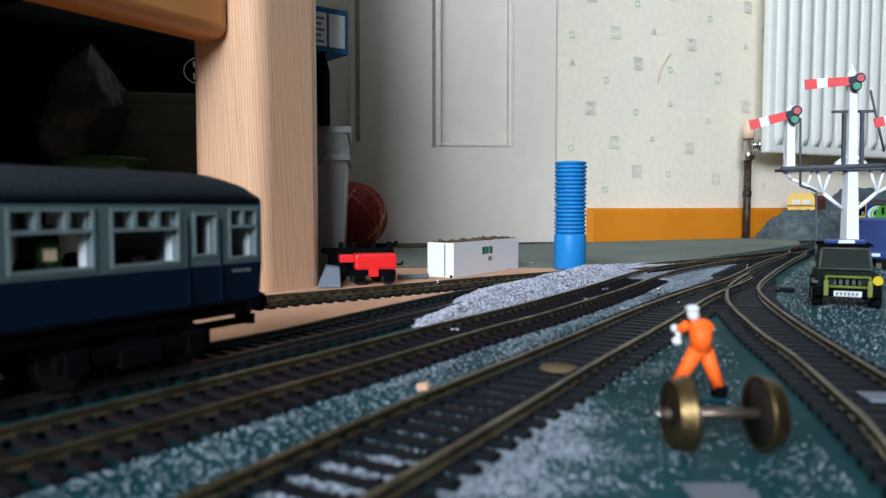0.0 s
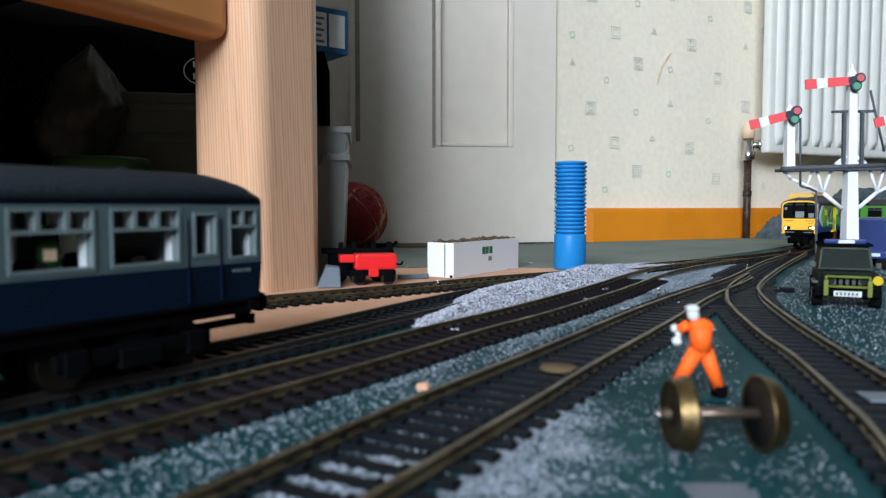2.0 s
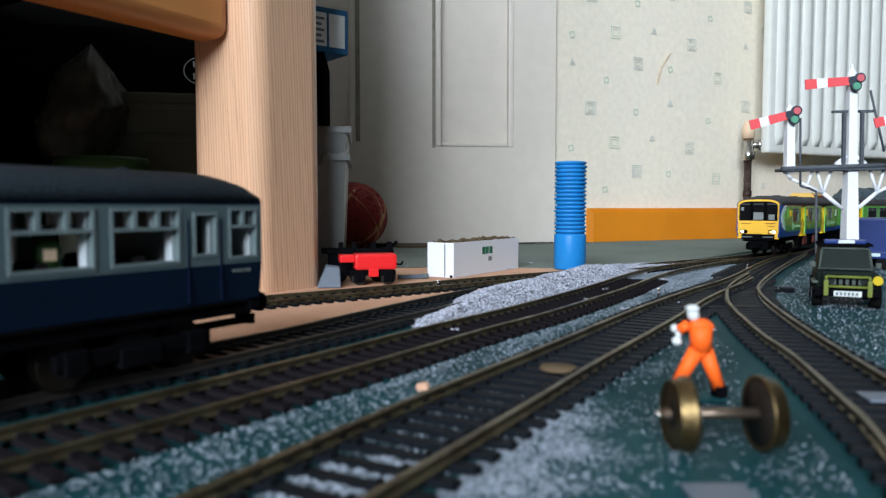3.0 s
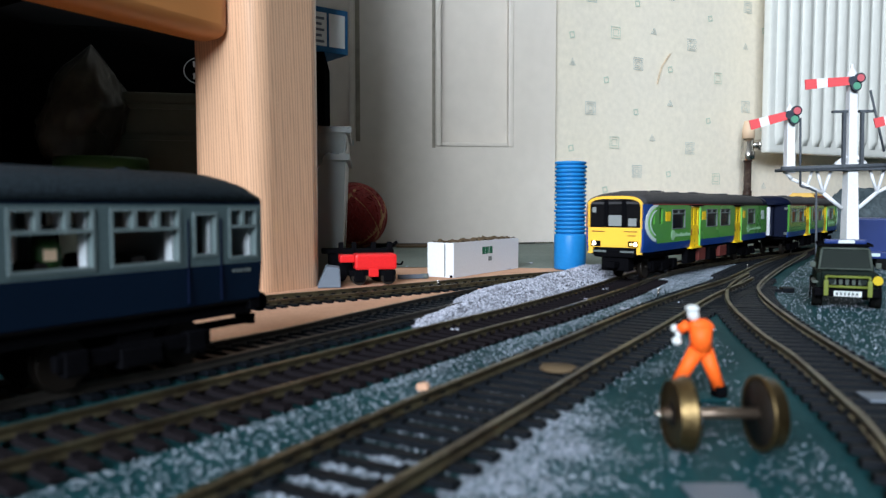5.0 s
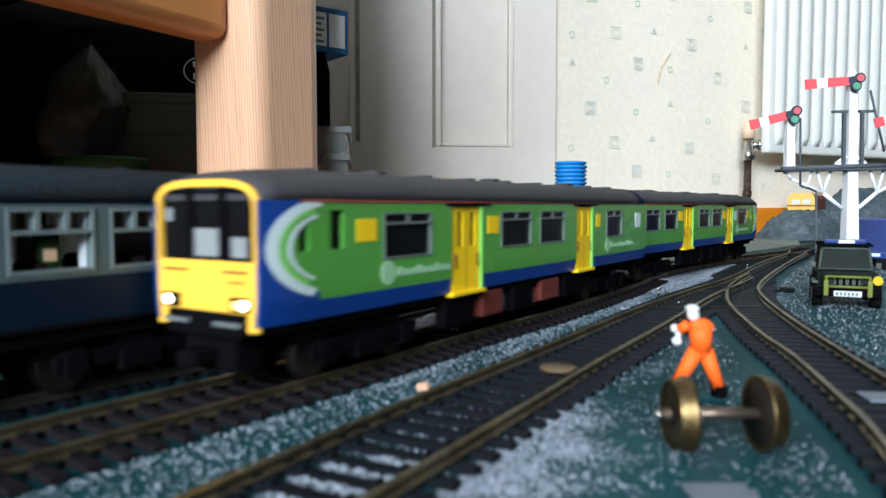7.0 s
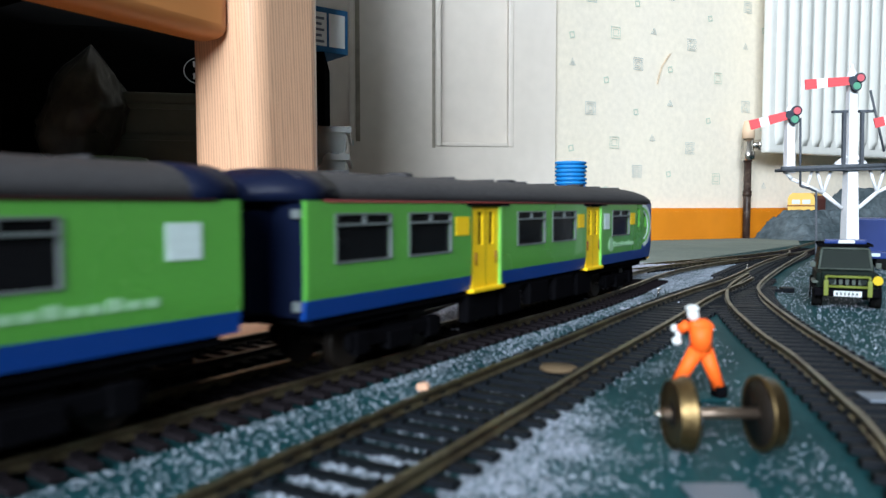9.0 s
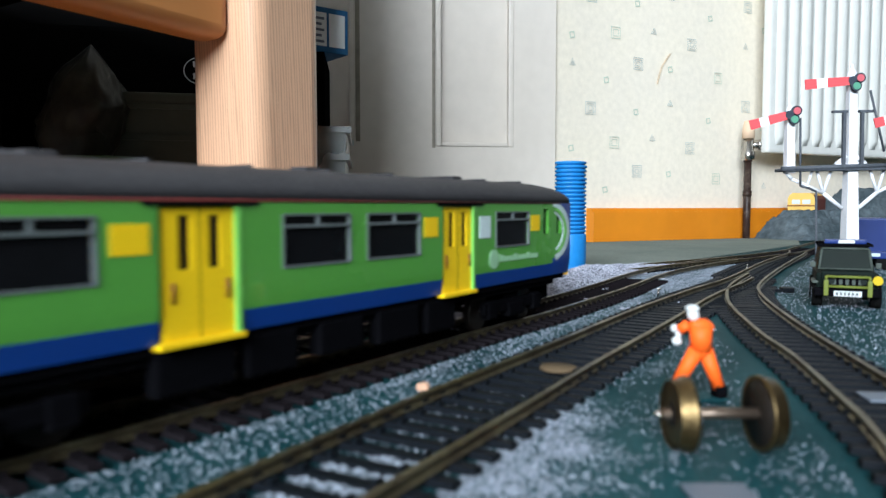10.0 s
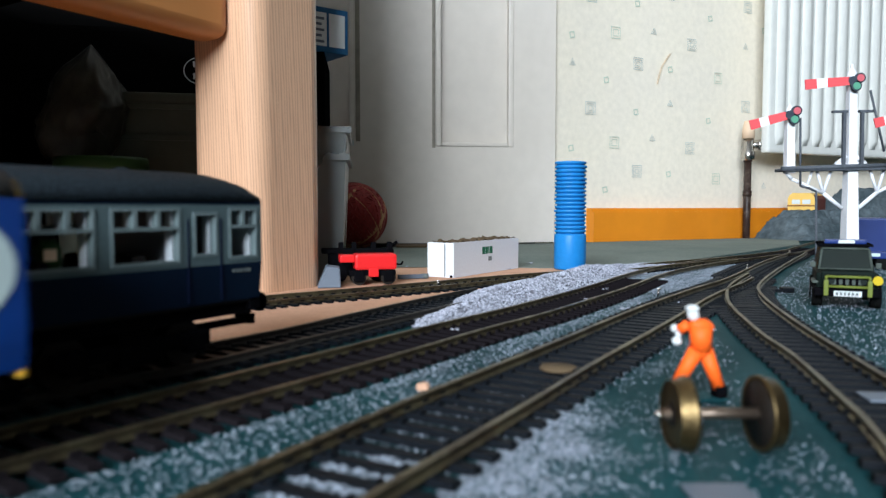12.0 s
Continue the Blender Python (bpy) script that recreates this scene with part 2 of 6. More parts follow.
def rod(bm, a, b, r0, r1=None, n=12, mat=0, smooth=True):
    """A round bar from a to b."""
    a, b = Vector(a), Vector(b)
    r1 = r0 if r1 is None else r1
    q = (b - a).to_track_quat("Z", "Y")
    rings = []
    for p, r in ((a, r0), (b, r1)):
        rings.append([bm.verts.new(p + q @ Vector((r * math.cos(2 * math.pi * k / n), r * math.sin(2 * math.pi * k / n), 0))) for k in range(n)])
    for k in range(n):
        f = bm.faces.new((rings[0][k], rings[0][(k + 1) % n], rings[1][(k + 1) % n], rings[1][k]))
        f.material_index, f.smooth = mat, smooth
    for ring in (rings[0][::-1], rings[1]):
        f = bm.faces.new(ring)
        f.material_index = mat


def lathe(bm, profile, n=32, mat=0, smooth=True, m=None):
    """A turned shape from (radius, height) pairs."""
    rings = []
    for r, z in profile:
        ring = []
        for k in range(n):
            p = Vector((max(r, 1e-5) * math.cos(2 * math.pi * k / n), max(r, 1e-5) * math.sin(2 * math.pi * k / n), z))
            ring.append(bm.verts.new(m @ p if m is not None else p))
        rings.append(ring)
    for a, b in zip(rings, rings[1:]):
        for k in range(n):
            f = bm.faces.new((a[k], a[(k + 1) % n], b[(k + 1) % n], b[k]))
            f.material_index, f.smooth = mat, smooth
    for ring in (rings[0][::-1], rings[-1]):
        bm.faces.new(ring).material_index = mat


def sweep(bm, section, x0, x1, mat=0, steps=None, smooth=False, caps=True):
    """A section of (y, z) pairs drawn along x; steps gives (x, scale_y, scale_z, base_z) rows in place of two ends."""
    rows = steps or [(x0, 1, 1, 0), (x1, 1, 1, 0)]
    rings = [[bm.verts.new((x, y * sy, bz + (z - bz) * sz)) for y, z in section] for x, sy, sz, bz in rows]
    k = len(section)
    for a, b in zip(rings, rings[1:]):
        for i in range(k):
            f = bm.faces.new((a[i], a[(i + 1) % k], b[(i + 1) % k], b[i]))
            f.material_index, f.smooth = mat, smooth
    if caps:
        for ring in (rings[0], rings[-1][::-1]):
            bm.faces.new(ring).material_index = mat


def side_wall(bm, x0, x1, z0, z1, y, thick, holes, cuts_x=(), cuts_z=(), paint=None):
    """A pierced wall in the xz plane at y: one closed shell that leaves the holes (x0, x1, z0, z1) open."""
    xs = sorted({x0, x1, *cuts_x, *[h[0] for h in holes], *[h[1] for h in holes]})
    zs = sorted({z0, z1, *cuts_z, *[h[2] for h in holes], *[h[3] for h in holes]})
    xs = [x for k, x in enumerate(xs) if k == 0 or x - xs[k - 1] > 1e-7]
    zs = [z for k, z in enumerate(zs) if k == 0 or z - zs[k - 1] > 1e-7]
    solid = {}
    for i, (a, b) in enumerate(zip(xs, xs[1:])):
        for k, (c, d) in enumerate(zip(zs, zs[1:])):
            mx, mz = (a + b) / 2, (c + d) / 2
            if not any(h[0] < mx < h[1] and h[2] < mz < h[3] for h in holes):
                solid[i, k] = paint(mx, mz) if paint else 0
    verts = {}

    def at(i, k, side):
        if (i, k, side) not in verts:
            verts[i, k, side] = bm.verts.new((xs[i], y + thick * side, zs[k]))
        return verts[i, k, side]

    for (i, k), mat in solid.items():
        quads = [[at(i, k, e), at(i + 1, k, e), at(i + 1, k + 1, e), at(i, k + 1, e)] for e in (0, 1)]
        for (ni, nk), (p, q) in (((i - 1, k), ((i, k), (i, k + 1))), ((i + 1, k), ((i + 1, k), (i + 1, k + 1))), ((i, k - 1), ((i, k), (i + 1, k))), ((i, k + 1), ((i, k + 1), (i + 1, k + 1)))):
            if (ni, nk) not in solid:
                quads.append([at(*p, 0), at(*q, 0), at(*q, 1), at(*p, 1)])
        for v in quads:
            bm.faces.new(v).material_index = mat


def curve_points(nodes, step=0.004):
    """A smooth line through (x, y) nodes in metres, at even steps."""
    p = [Vector(q) for q in nodes]
    p = [2 * p[0] - p[1]] + p + [2 * p[-1] - p[-2]]
    fine = []
    for i in range(1, len(p) - 2):
        a, b, c, d = p[i - 1:i + 3]
        for k in range(24):
            t = k / 24
            fine.append(0.5 * (2 * b + (c - a) * t + (2 * a - 5 * b + 4 * c - d) * t * t + (3 * b - 3 * c + d - a) * t ** 3))
    fine.append(p[-2])
    for _ in range(25):
        fine = [fine[0]] + [(a + 2 * b + c) / 4 for a, b, c in zip(fine, fine[1:], fine[2:])] + [fine[-1]]
    s = np.concatenate([[0], np.cumsum([(b - a).length for a, b in zip(fine, fine[1:])])])
    xs, ys = [q.x for q in fine], [q.y for q in fine]
    out = np.arange(0, s[-1], step)
    return np.stack([np.interp(out, s, xs), np.interp(out, s, ys)], 1)


MM = 0.001


def mm(*pairs):
    return [(x * MM, y * MM) for x, y in pairs]


def near_mm(*pairs):
    """Nodes given for a slightly higher rail, drawn out to where the rail lies."""
    k = 1.034
    out = []
    for x, y in pairs:
        f = 1 + (k - 1) * min(1.0, max(0.0, (700 - y) / 150))
        out.append((x * f * MM, y * f * MM))
    return out


# ---- the room ----
RAIL = 0.0037
WALL_A, WALL_D = Vector((0.192, 0.981)), Vector((0.894, 0.447)).normalized()
WALL_TURN = math.degrees(math.atan2(WALL_D.y, WALL_D.x))
WALL = pose(WALL_A.x, WALL_A.y, 0, 0, 0, WALL_TURN)
FLOOR_Z = -0.055


def flat(name, lo, hi, mat, m=None, label="", bevel=0.0):
    bm = bmesh.new()
    block(bm, lo, hi, 0, bevel)
    return tagged(part(name, bm, mat, m=m, label=label), kind="structure")


def room():
    flat("floor", (-4.2, -3.0, FLOOR_Z - 0.05), (1.6, 1.4, FLOOR_Z), "carpet", WALL, "unseen floor of the room, dark to cut bounced light")
    flat("wall_north", (-0.055, 0.0, FLOOR_Z), (1.6, 0.12, 2.4), "paper", WALL, "cream wallpapered wall with small square and triangle prints")
    flat("wall_west", (-4.32, -3.0, FLOOR_Z), (-4.2, 1.4, 2.4), "plain_wall", WALL, "unseen plain wall closing the room, dark to cut bounced light")
    flat("wall_east", (1.6, -3.0, FLOOR_Z), (1.72, 0.12, 2.4), "plain_wall", WALL, "unseen plain wall closing the room, dark to cut bounced light")
    flat("ceiling", (-4.32, -3.12, 2.4), (1.72, 1.4, 2.5), "ceiling", WALL, "plain white ceiling")
    flat("wall_northwest", (-4.3, 0.045, FLOOR_Z), (-0.0, 0.16, 2.4), "plain_wall", pose(0.1445, 0.948, 0, 0, 0, 7.4), "plain painted wall behind the open door")
    bm = bmesh.new()
    side_wall(bm, -4.32, 1.72, FLOOR_Z, 2.4, -3.0, -0.12, [(-3.75, -1.7, 0.75, 2.05)])
    tagged(part("wall_south", bm, "plain_wall", m=WALL, label="plain painted wall with a wide window opening"), kind="structure")
    bm = bmesh.new()
    block(bm, (0.0, -0.016, FLOOR_Z), (1.6, 0.0, 0.040), 0)
    block(bm, (0.0, -0.012, 0.040), (1.6, 0.0, 0.045), 0)
    tagged(part("baseboard", bm, "orange", m=WALL, label="orange gloss-painted skirting board"), kind="structure")


room()


def wallpaper_prints():
    """Printed outlines on the paper: nested squares, triangles and small blots in a drop repeat."""
    bm = bmesh.new()

    def ring(u, v, r, n, w, turn, mat):
        pts = []
        for rr in (r, r - w):
            pts.append([bm.verts.new((u + rr * math.cos(turn + 2 * math.pi * k / n), -0.0012, v + rr * math.sin(turn + 2 * math.pi * k / n))) for k in range(n)])
        for k in range(n):
            bm.faces.new((pts[0][k], pts[0][(k + 1) % n], pts[1][(k + 1) % n], pts[1][k])).material_index = mat

    motifs = (("g", -27, 124), ("t", -26, 88), ("s", 4, 31), ("g", 30, 70), ("q", 45, 134), ("g", 82, 30), ("s", 85, 96), ("t", 112, 142), ("g", 143, 93),
              ("t", 144, 45), ("s", 183, 131), ("g", 218, 25), ("q", 236, 88), ("s", 294, 50), ("t", 291, 138), ("t", 337, 78), ("g", 330, 20))
    for kind, u, v in motifs:
        for j in range(-1, 4):
            x, z = u * MM, (v + 147 * j) * MM
            if z < 0.055:
                continue
            if kind == "s":
                for r in (0.0118, 0.0084, 0.0046):
                    ring(x, z, r, 4, 0.0011, math.pi / 4, 0)
            elif kind == "q":
                for r in (0.0112, 0.0066):
                    ring(x, z, r, 4, 0.0012, math.pi / 4, 1)
            elif kind == "t":
                ring(x, z, 0.0060, 3, 0.0013, math.pi / 2, 0)
                ring(x, z, 0.0026, 3, 0.0012, math.pi / 2, 0)
            else:
                ring(x, z, 0.0058, 4, 0.0022, math.pi / 4 + 0.2, 1)
    ob = part("wallpaper_print", bm, ["motif", "motif_green"], m=WALL, label="blue-grey printed squares and triangles on the wallpaper")
    tagged(ob, kind="stuff")
    bm = bmesh.new()
    path = [(0.142, 0.262), (0.134, 0.252), (0.127, 0.243), (0.123, 0.232), (0.119, 0.218)]
    a = [bm.verts.new((u - 0.0016, -0.0016, v)) for u, v in path]
    b = [bm.verts.new((u + 0.0016, -0.0016, v)) for u, v in path]
    for k in range(len(path) - 1):
        bm.faces.new((a[k], b[k], b[k + 1], a[k + 1]))
    tagged(part("wall_scuff", bm, "stain", m=WALL, label="faint orange scuff mark on the wallpaper"), kind="structure")


wallpaper_prints()


def panel_door():
    """The open white door: a slab with sunk, moulded panels and shade lines painted beside the mouldings."""
    a, b = Vector((-0.52, 0.862)), Vector((0.1445, 0.948))
    d = (b - a)
    w = d.length
    m = pose(a.x, a.y, 0, 0, 0, math.degrees(math.atan2(d.y, d.x)))
    door = thing("door_1", m, "open white gloss-painted panelled door with dark moulding lines", "door")
    tagged(door, kind="structure")
    bm = bmesh.new()
    panels = [(w - 0.46, w - 0.2555, 0.128, 0.85), (w - 0.155, w - 0.055, 0.123, 0.85)]
    side_wall(bm, 0, w, 0.001, 1.95, 0, 0.036, panels)
    part("slab", bm, "door", door)
    for x0, x1, z0, z1 in panels:
        bm = bmesh.new()
        block(bm, (x0, 0.010, z0), (x1, 0.03, z1))
        part("panel", bm, "door", door)
        bm = bmesh.new()
        for lo, hi in (((x0, -0.002, z0), (x0 + 0.007, 0.010, z1)), ((x1 - 0.007, -0.002, z0), (x1, 0.010, z1)), ((x0 + 0.007, -0.002, z0), (x1 - 0.007, 0.010, z0 + 0.005))):
            block(bm, lo, hi, 0, 0.0018)
        part("moulding", bm, "door", door)
        # dark strips painted where shade falls along the moulding
        bm = bmesh.new()
        block(bm, (x0 - 0.0045, -0.0012, z0 - 0.002), (x0 - 0.0005, 0.0004, z1), 0)
        part("shade_line", bm, "grime", door, "dark line painted as shade beside the moulding")
        if x1 < w - 0.2:
            bm = bmesh.new()
            block(bm, (x1 + 0.0005, -0.0012, z0), (x1 + 0.006, 0.0004, z1), 0)
            part("shade_line", bm, "grime", door, "dark line painted as shade beside the moulding")


panel_door()


def radiator():
    u0, z0, z1, front = 0.284, 0.125, 0.62, -0.052
    rad = thing("radiator", WALL @ pose(u0, 0, 0), "cream enamelled steel panel radiator hung on the wall", "radiator")
    bm = bmesh.new()
    block(bm, (0.0, front, z0), (1.1, front + 0.014, z1), 0, 0.004)
    part("panel", bm, "radiator", rad)
    k = 0
    x = 0.022
    while x < 1.07:
        bm = bmesh.new()
        sec = [(-0.0095, 0.0), (-0.0055, 0.0055), (0.0055, 0.0055), (0.0095, 0.0)]
        rows = [(z0 + 0.012, 0.75, 0.15), (z0 + 0.024, 1, 1), (z1 - 0.024, 1, 1), (z1 - 0.012, 0.75, 0.15)]
        rings = [[bm.verts.new((x + p * sx, front - q * sq, z)) for p, q in sec] for z, sx, sq in rows]
        for a, b in zip(rings, rings[1:]):
            for i in range(3):
                f = bm.faces.new((a[i], a[i + 1], b[i + 1], b[i]))
                f.smooth = True
        bm.faces.new(rings[0])
        bm.faces.new(rings[-1][::-1])
        part("rib", bm, "radiator", rad)
        x += 0.0268
    bm = bmesh.new()
    for x in (0.12, 0.95):
        block(bm, (x, front + 0.014, z0 + 0.1), (x + 0.03, 0.0, z0 + 0.16))
    part("bracket", bm, "radiator", rad)
    valve = thing("radiator_pipe", WALL @ pose(0.2685, -0.03, 0), "brown painted heating pipe with chromed valve and cream cap", "pipe")
    bm = bmesh.new()
    rod(bm, (0, 0, -0.05), (0, 0, 0.118), 0.0052, n=16)
    for z in (0.062, 0.112):
        rod(bm, (0, 0, z), (0, 0, z + 0.008), 0.0063, n=16)
    part("pipe", bm, "pipe", valve)
    bm = bmesh.new()
    lathe(bm, [(0.006, 0.114), (0.0095, 0.116), (0.0095, 0.126), (0.0075, 0.128), (0.0075, 0.148)], 12)
    rod(bm, (0.004, 0, 0.137), (0.037, -0.006, 0.137), 0.005, n=12)
    rod(bm, (0.014, -0.002, 0.137), (0.021, -0.004, 0.137), 0.0085, n=6)
    part("valve", bm, "chrome", valve)
    bm = bmesh.new()
    lathe(bm, [(0.0085, 0.146), (0.0088, 0.158), (0.0065, 0.170), (0.005, 0.1715)], 16)
    part("cap", bm, "cap", valve)


radiator()

# ---- the layout ----


def boards():
    flat("layout_board", (-1.0, -1.1, FLOOR_Z), (1.58, -0.019, -0.0005), "board", WALL, "teal green painted model railway baseboard")
    bm = bmesh.new()
    vs = [bm.verts.new((x * MM, y * MM, z)) for z in (-0.0004, 0.0004) for x, y in ((-420, 60), (-88, 232), (36, 412), (90, 512), (95, 548), (60, 556), (20, 560), (-120, 560), (-500, 560))]
    n = len(vs) // 2
    bm.faces.new(vs[:n])
    bm.faces.new(vs[n:][::-1])
    for k in range(n):
        bm.faces.new((vs[k], vs[(k + 1) % n], vs[n + (k + 1) % n], vs[n + k]))
    tagged(part("hardboard_sheet", bm, "ply", label="bare tan hardboard sheet on the layout"), kind="structure")
    bm = bmesh.new()
    vs = [bm.verts.new((x * MM, y * MM, z)) for z in (-0.0003, 0.0006) for x, y in ((-700, 560), (20, 560), (60, 556), (100, 546), (130, 552), (190, 610), (440, 900), (505, 1040), (530, 1120), (190, 955), (-700, 520))]
    n = len(vs) // 2
    bm.faces.new(vs[:n])
    bm.faces.new(vs[n:][::-1])
    for k in range(n):
        bm.faces.new((vs[k], vs[(k + 1) % n], vs[n + (k + 1) % n], vs[n + k]))
    tagged(part("grey_board", bm, "back", label="pale grey-green painted board behind the tracks"), kind="structure")


boards()

MAIN_LINE = mm((-290, -180), (-226, -80), (-157, 20), (-116.5, 80), (-82.1, 130), (-64.9, 155), (-47.9, 180), (-27.9, 210), (-9, 240), (10.1, 270), (31.2, 300),
               (53, 335), (74.3, 370), (97.2, 410), (119.5, 452), (139.5, 487), (161, 519), (200, 568), (240, 612.5), (273, 644.5), (303.5, 675.5), (333.5, 706),
               (360, 741), (403, 804), (445, 867), (492, 926), (553, 976), (626, 1009), (705, 1024), (784, 1031), (1000, 1034))


def beside(nodes, off):
    """The same line set off to its right by off metres."""
    p = np.array(nodes)
    d = np.gradient(p, axis=0)
    d /= np.linalg.norm(d, axis=1)[:, None]
    return [(x + dy * off, y - dx * off) for (x, y), (dx, dy) in zip(p, d)]


# Rails are given as two lines of nodes, in millimetres, from near to far.
TRACKS = {
    "main": (beside(MAIN_LINE, -0.0101), beside(MAIN_LINE, 0.0101)),
    "middle": (near_mm((-110, -20), (-60, 66), (-37, 105), (-10, 153), (9, 184), (38, 231), (81, 302), (130, 376), (170, 433), (245, 559), (321, 679), (352, 742)),
               near_mm((-78, -20), (-29, 72), (-8, 109), (20, 158), (39, 192), (69, 243), (90, 279), (130, 349), (165, 402), (186, 436))),
    "branch": (near_mm((40, 20), (62, 80), (82, 137), (87, 155), (100, 207), (106, 241), (124, 314), (143, 366), (163, 408), (196, 466)),
               near_mm((70, 20), (88, 80), (104, 150), (111, 185), (117, 212), (130, 268), (149, 337), (170, 392), (216, 475), (269, 565), (341, 687), (366, 735))),
    "siding": (near_mm((-300, -130), (-180, 58), (-104, 180), (-63, 237), (-46, 266), (-30, 297), (-8, 336), (19, 380)),
               near_mm((-284, -140), (-164, 48), (-88, 168), (-69, 191), (-49, 224), (-35, 247), (-17, 278), (0, 306), (36, 366))),
    "outer": (near_mm((-170, 246), (-120, 306), (-82, 346), (-52, 370), (-10, 406), (40, 449), (99, 492), (160, 549), (238, 618)),
              near_mm((-158, 230), (-108, 292), (-70, 332), (-40, 356), (2, 392), (52, 434), (110, 478), (170, 533), (248, 604))),
}


def rail_mesh(bm, line, z0=0.0013, z1=RAIL):
    """A flat-bottomed rail along a line: head, web and foot."""
    sec = [(-0.0011, z0), (0.0011, z0), (0.0011, z0 + 0.0004), (0.0004, z0 + 0.0007), (0.0004, z1 - 0.0009), (0.0007, z1 - 0.0006), (0.0007, z1), (-0.0007, z1),
           (-0.0007, z1 - 0.0006), (-0.0004, z1 - 0.0009), (-0.0004, z0 + 0.0007), (-0.0011, z0 + 0.0004)]
    d = np.gradient(line, axis=0)
    d /= np.linalg.norm(d, axis=1)[:, None]
    rings = []
    for (x, y), (dx, dy) in zip(line, d):
        rings.append([bm.verts.new((x + dy * o, y - dx * o, z)) for o, z in sec])
    k = len(sec)
    for a, b in zip(rings, rings[1:]):
        for i in range(k):
            bm.faces.new((a[i], a[(i + 1) % k], b[(i + 1) % k], b[i]))
    bm.faces.new(rings[0][::-1])
    bm.faces.new(rings[-1])


def sleeper_mesh(mat):
    bm = bmesh.new()
    block(bm, (-0.0155, -0.00165, 0.0), (0.0155, 0.00165, 0.0013), 0)
    top = [v for v in bm.verts if v.co.z > 0.001]
    for v in top:
        v.co.x *= 0.985
        v.co.y *= 0.86
    for s in (-1, 1):
        for o in (-0.0021, 0.0013):
            block(bm, (s * 0.00825 + o, -0.0011, 0.0012), (s * 0.00825 + o + 0.0008, 0.0011, 0.0023), 0)
    me = bpy.data.meshes.new("sleeper")
    bm.to_mesh(me)
    bm.free()
    me.materials.append(M[mat])
    return me


def tracks():
    meshes = {"b": sleeper_mesh("sleeper"), "w": sleeper_mesh("sleeper_brown")}
    for name, (left, right) in TRACKS.items():
        tr = thing("railway_track", Matrix.Identity(4), {
            "main": "brown-sleepered model main line track with tarnished rails",
            "middle": "black-sleepered model track running into a turnout",
            "branch": "black-sleepered model track curving away from the turnout",
            "siding": "black model siding track under the parked coach",
            "outer": "model siding track laid across bare hardboard"}[name], "railway track", "model railway tracks")
        lines = [curve_points(left), curve_points(right)]
        for line in lines:
            bm = bmesh.new()
            rail_mesh(bm, line)
            # siding rails get the darkened copy, as they lie in shade
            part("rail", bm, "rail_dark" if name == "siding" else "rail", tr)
        centre = curve_points([((a[0] + b[0]) / 2, (a[1] + b[1]) / 2) for a, b in zip(left, right)], 0.001) if len(left) == len(right) else None
        if centre is None:
            # the shorter rail ends at the turnout: take the sleepers from the longer one
            use = lines[0]
            other = lines[1]
            near = [other[np.argmin(((other - p) ** 2).sum(1))] for p in use]
            centre = np.array([(p + q) / 2 if np.linalg.norm(p - q) < 0.03 else p for p, q in zip(use, near)])
        s = np.concatenate([[0], np.cumsum(np.linalg.norm(np.diff(centre, axis=0), axis=1))])
        pitch = 0.0078 if name in ("middle", "branch") else 0.0066
        for k in np.arange(0.0, s[-1], pitch):
            x, y = np.interp(k, s, centre[:, 0]), np.interp(k, s, centre[:, 1])
            x2, y2 = np.interp(k + 0.004, s, centre[:, 0]), np.interp(k + 0.004, s, centre[:, 1])
            x1, y1 = np.interp(k - 0.004, s, centre[:, 0]), np.interp(k - 0.004, s, centre[:, 1])
            if y > 0.80 or y < -0.02 or (name == "main" and 0.46 < y < 0.62):
                continue
            if name == "branch" and y > 0.43:
                continue
            ob = new("sleeper", meshes["w" if name == "main" else "b"])
            ob.parent = tr
            wide = 1.18 if name in ("middle", "main") else 1.0
            ob.matrix_basis = pose(x, y, 0.0001, 0, 0, math.degrees(math.atan2(y2 - y1, x2 - x1)) - 90) @ Matrix.Diagonal((wide, 1, 1, 1))


# ---- the moving train ----
CENTRE = curve_points(MAIN_LINE, 0.002)
S_LINE = np.concatenate([[0], np.cumsum(np.linalg.norm(np.diff(CENTRE, axis=0), axis=1))])
S_ZERO = S_LINE[np.argmin(np.abs(CENTRE - np.array([-0.014, 0.222])).sum(1))]
CAR_L, CAR_PITCH, HALF_W = 0.270, 0.288, 0.0185


def line_at(s):
    """A point of the main line, s metres from the reference; beyond its ends it runs on straight."""
    s += S_ZERO
    if s < 0:
        d = CENTRE[1] - CENTRE[0]
        return CENTRE[0] + d / np.linalg.norm(d) * s
    if s > S_LINE[-1]:
        d = CENTRE[-1] - CENTRE[-2]
        return CENTRE[-1] + d / np.linalg.norm(d) * (s - S_LINE[-1])
    return np.array([np.interp(s, S_LINE, CENTRE[:, 0]), np.interp(s, S_LINE, CENTRE[:, 1])])


def car_pose(s):
    a, b = line_at(s + 0.042), line_at(s + CAR_L - 0.042)
    d = (b - a) / np.linalg.norm(b - a)
    o = a - d * 0.042
    return pose(o[0], o[1], RAIL, 0, 0, math.degrees(math.atan2(d[1], d[0])))


def roof_section(half, z_eave, z_top, n=10, inset=0.0):
    pts = []
    for k in range(n + 1):
        a = math.pi * k / n
        c = math.cos(a)
        pts.append((half * math.copysign(abs(c) ** 0.75, c), z_eave + (z_top - z_eave) * math.sin(a) ** 0.85))
    return pts


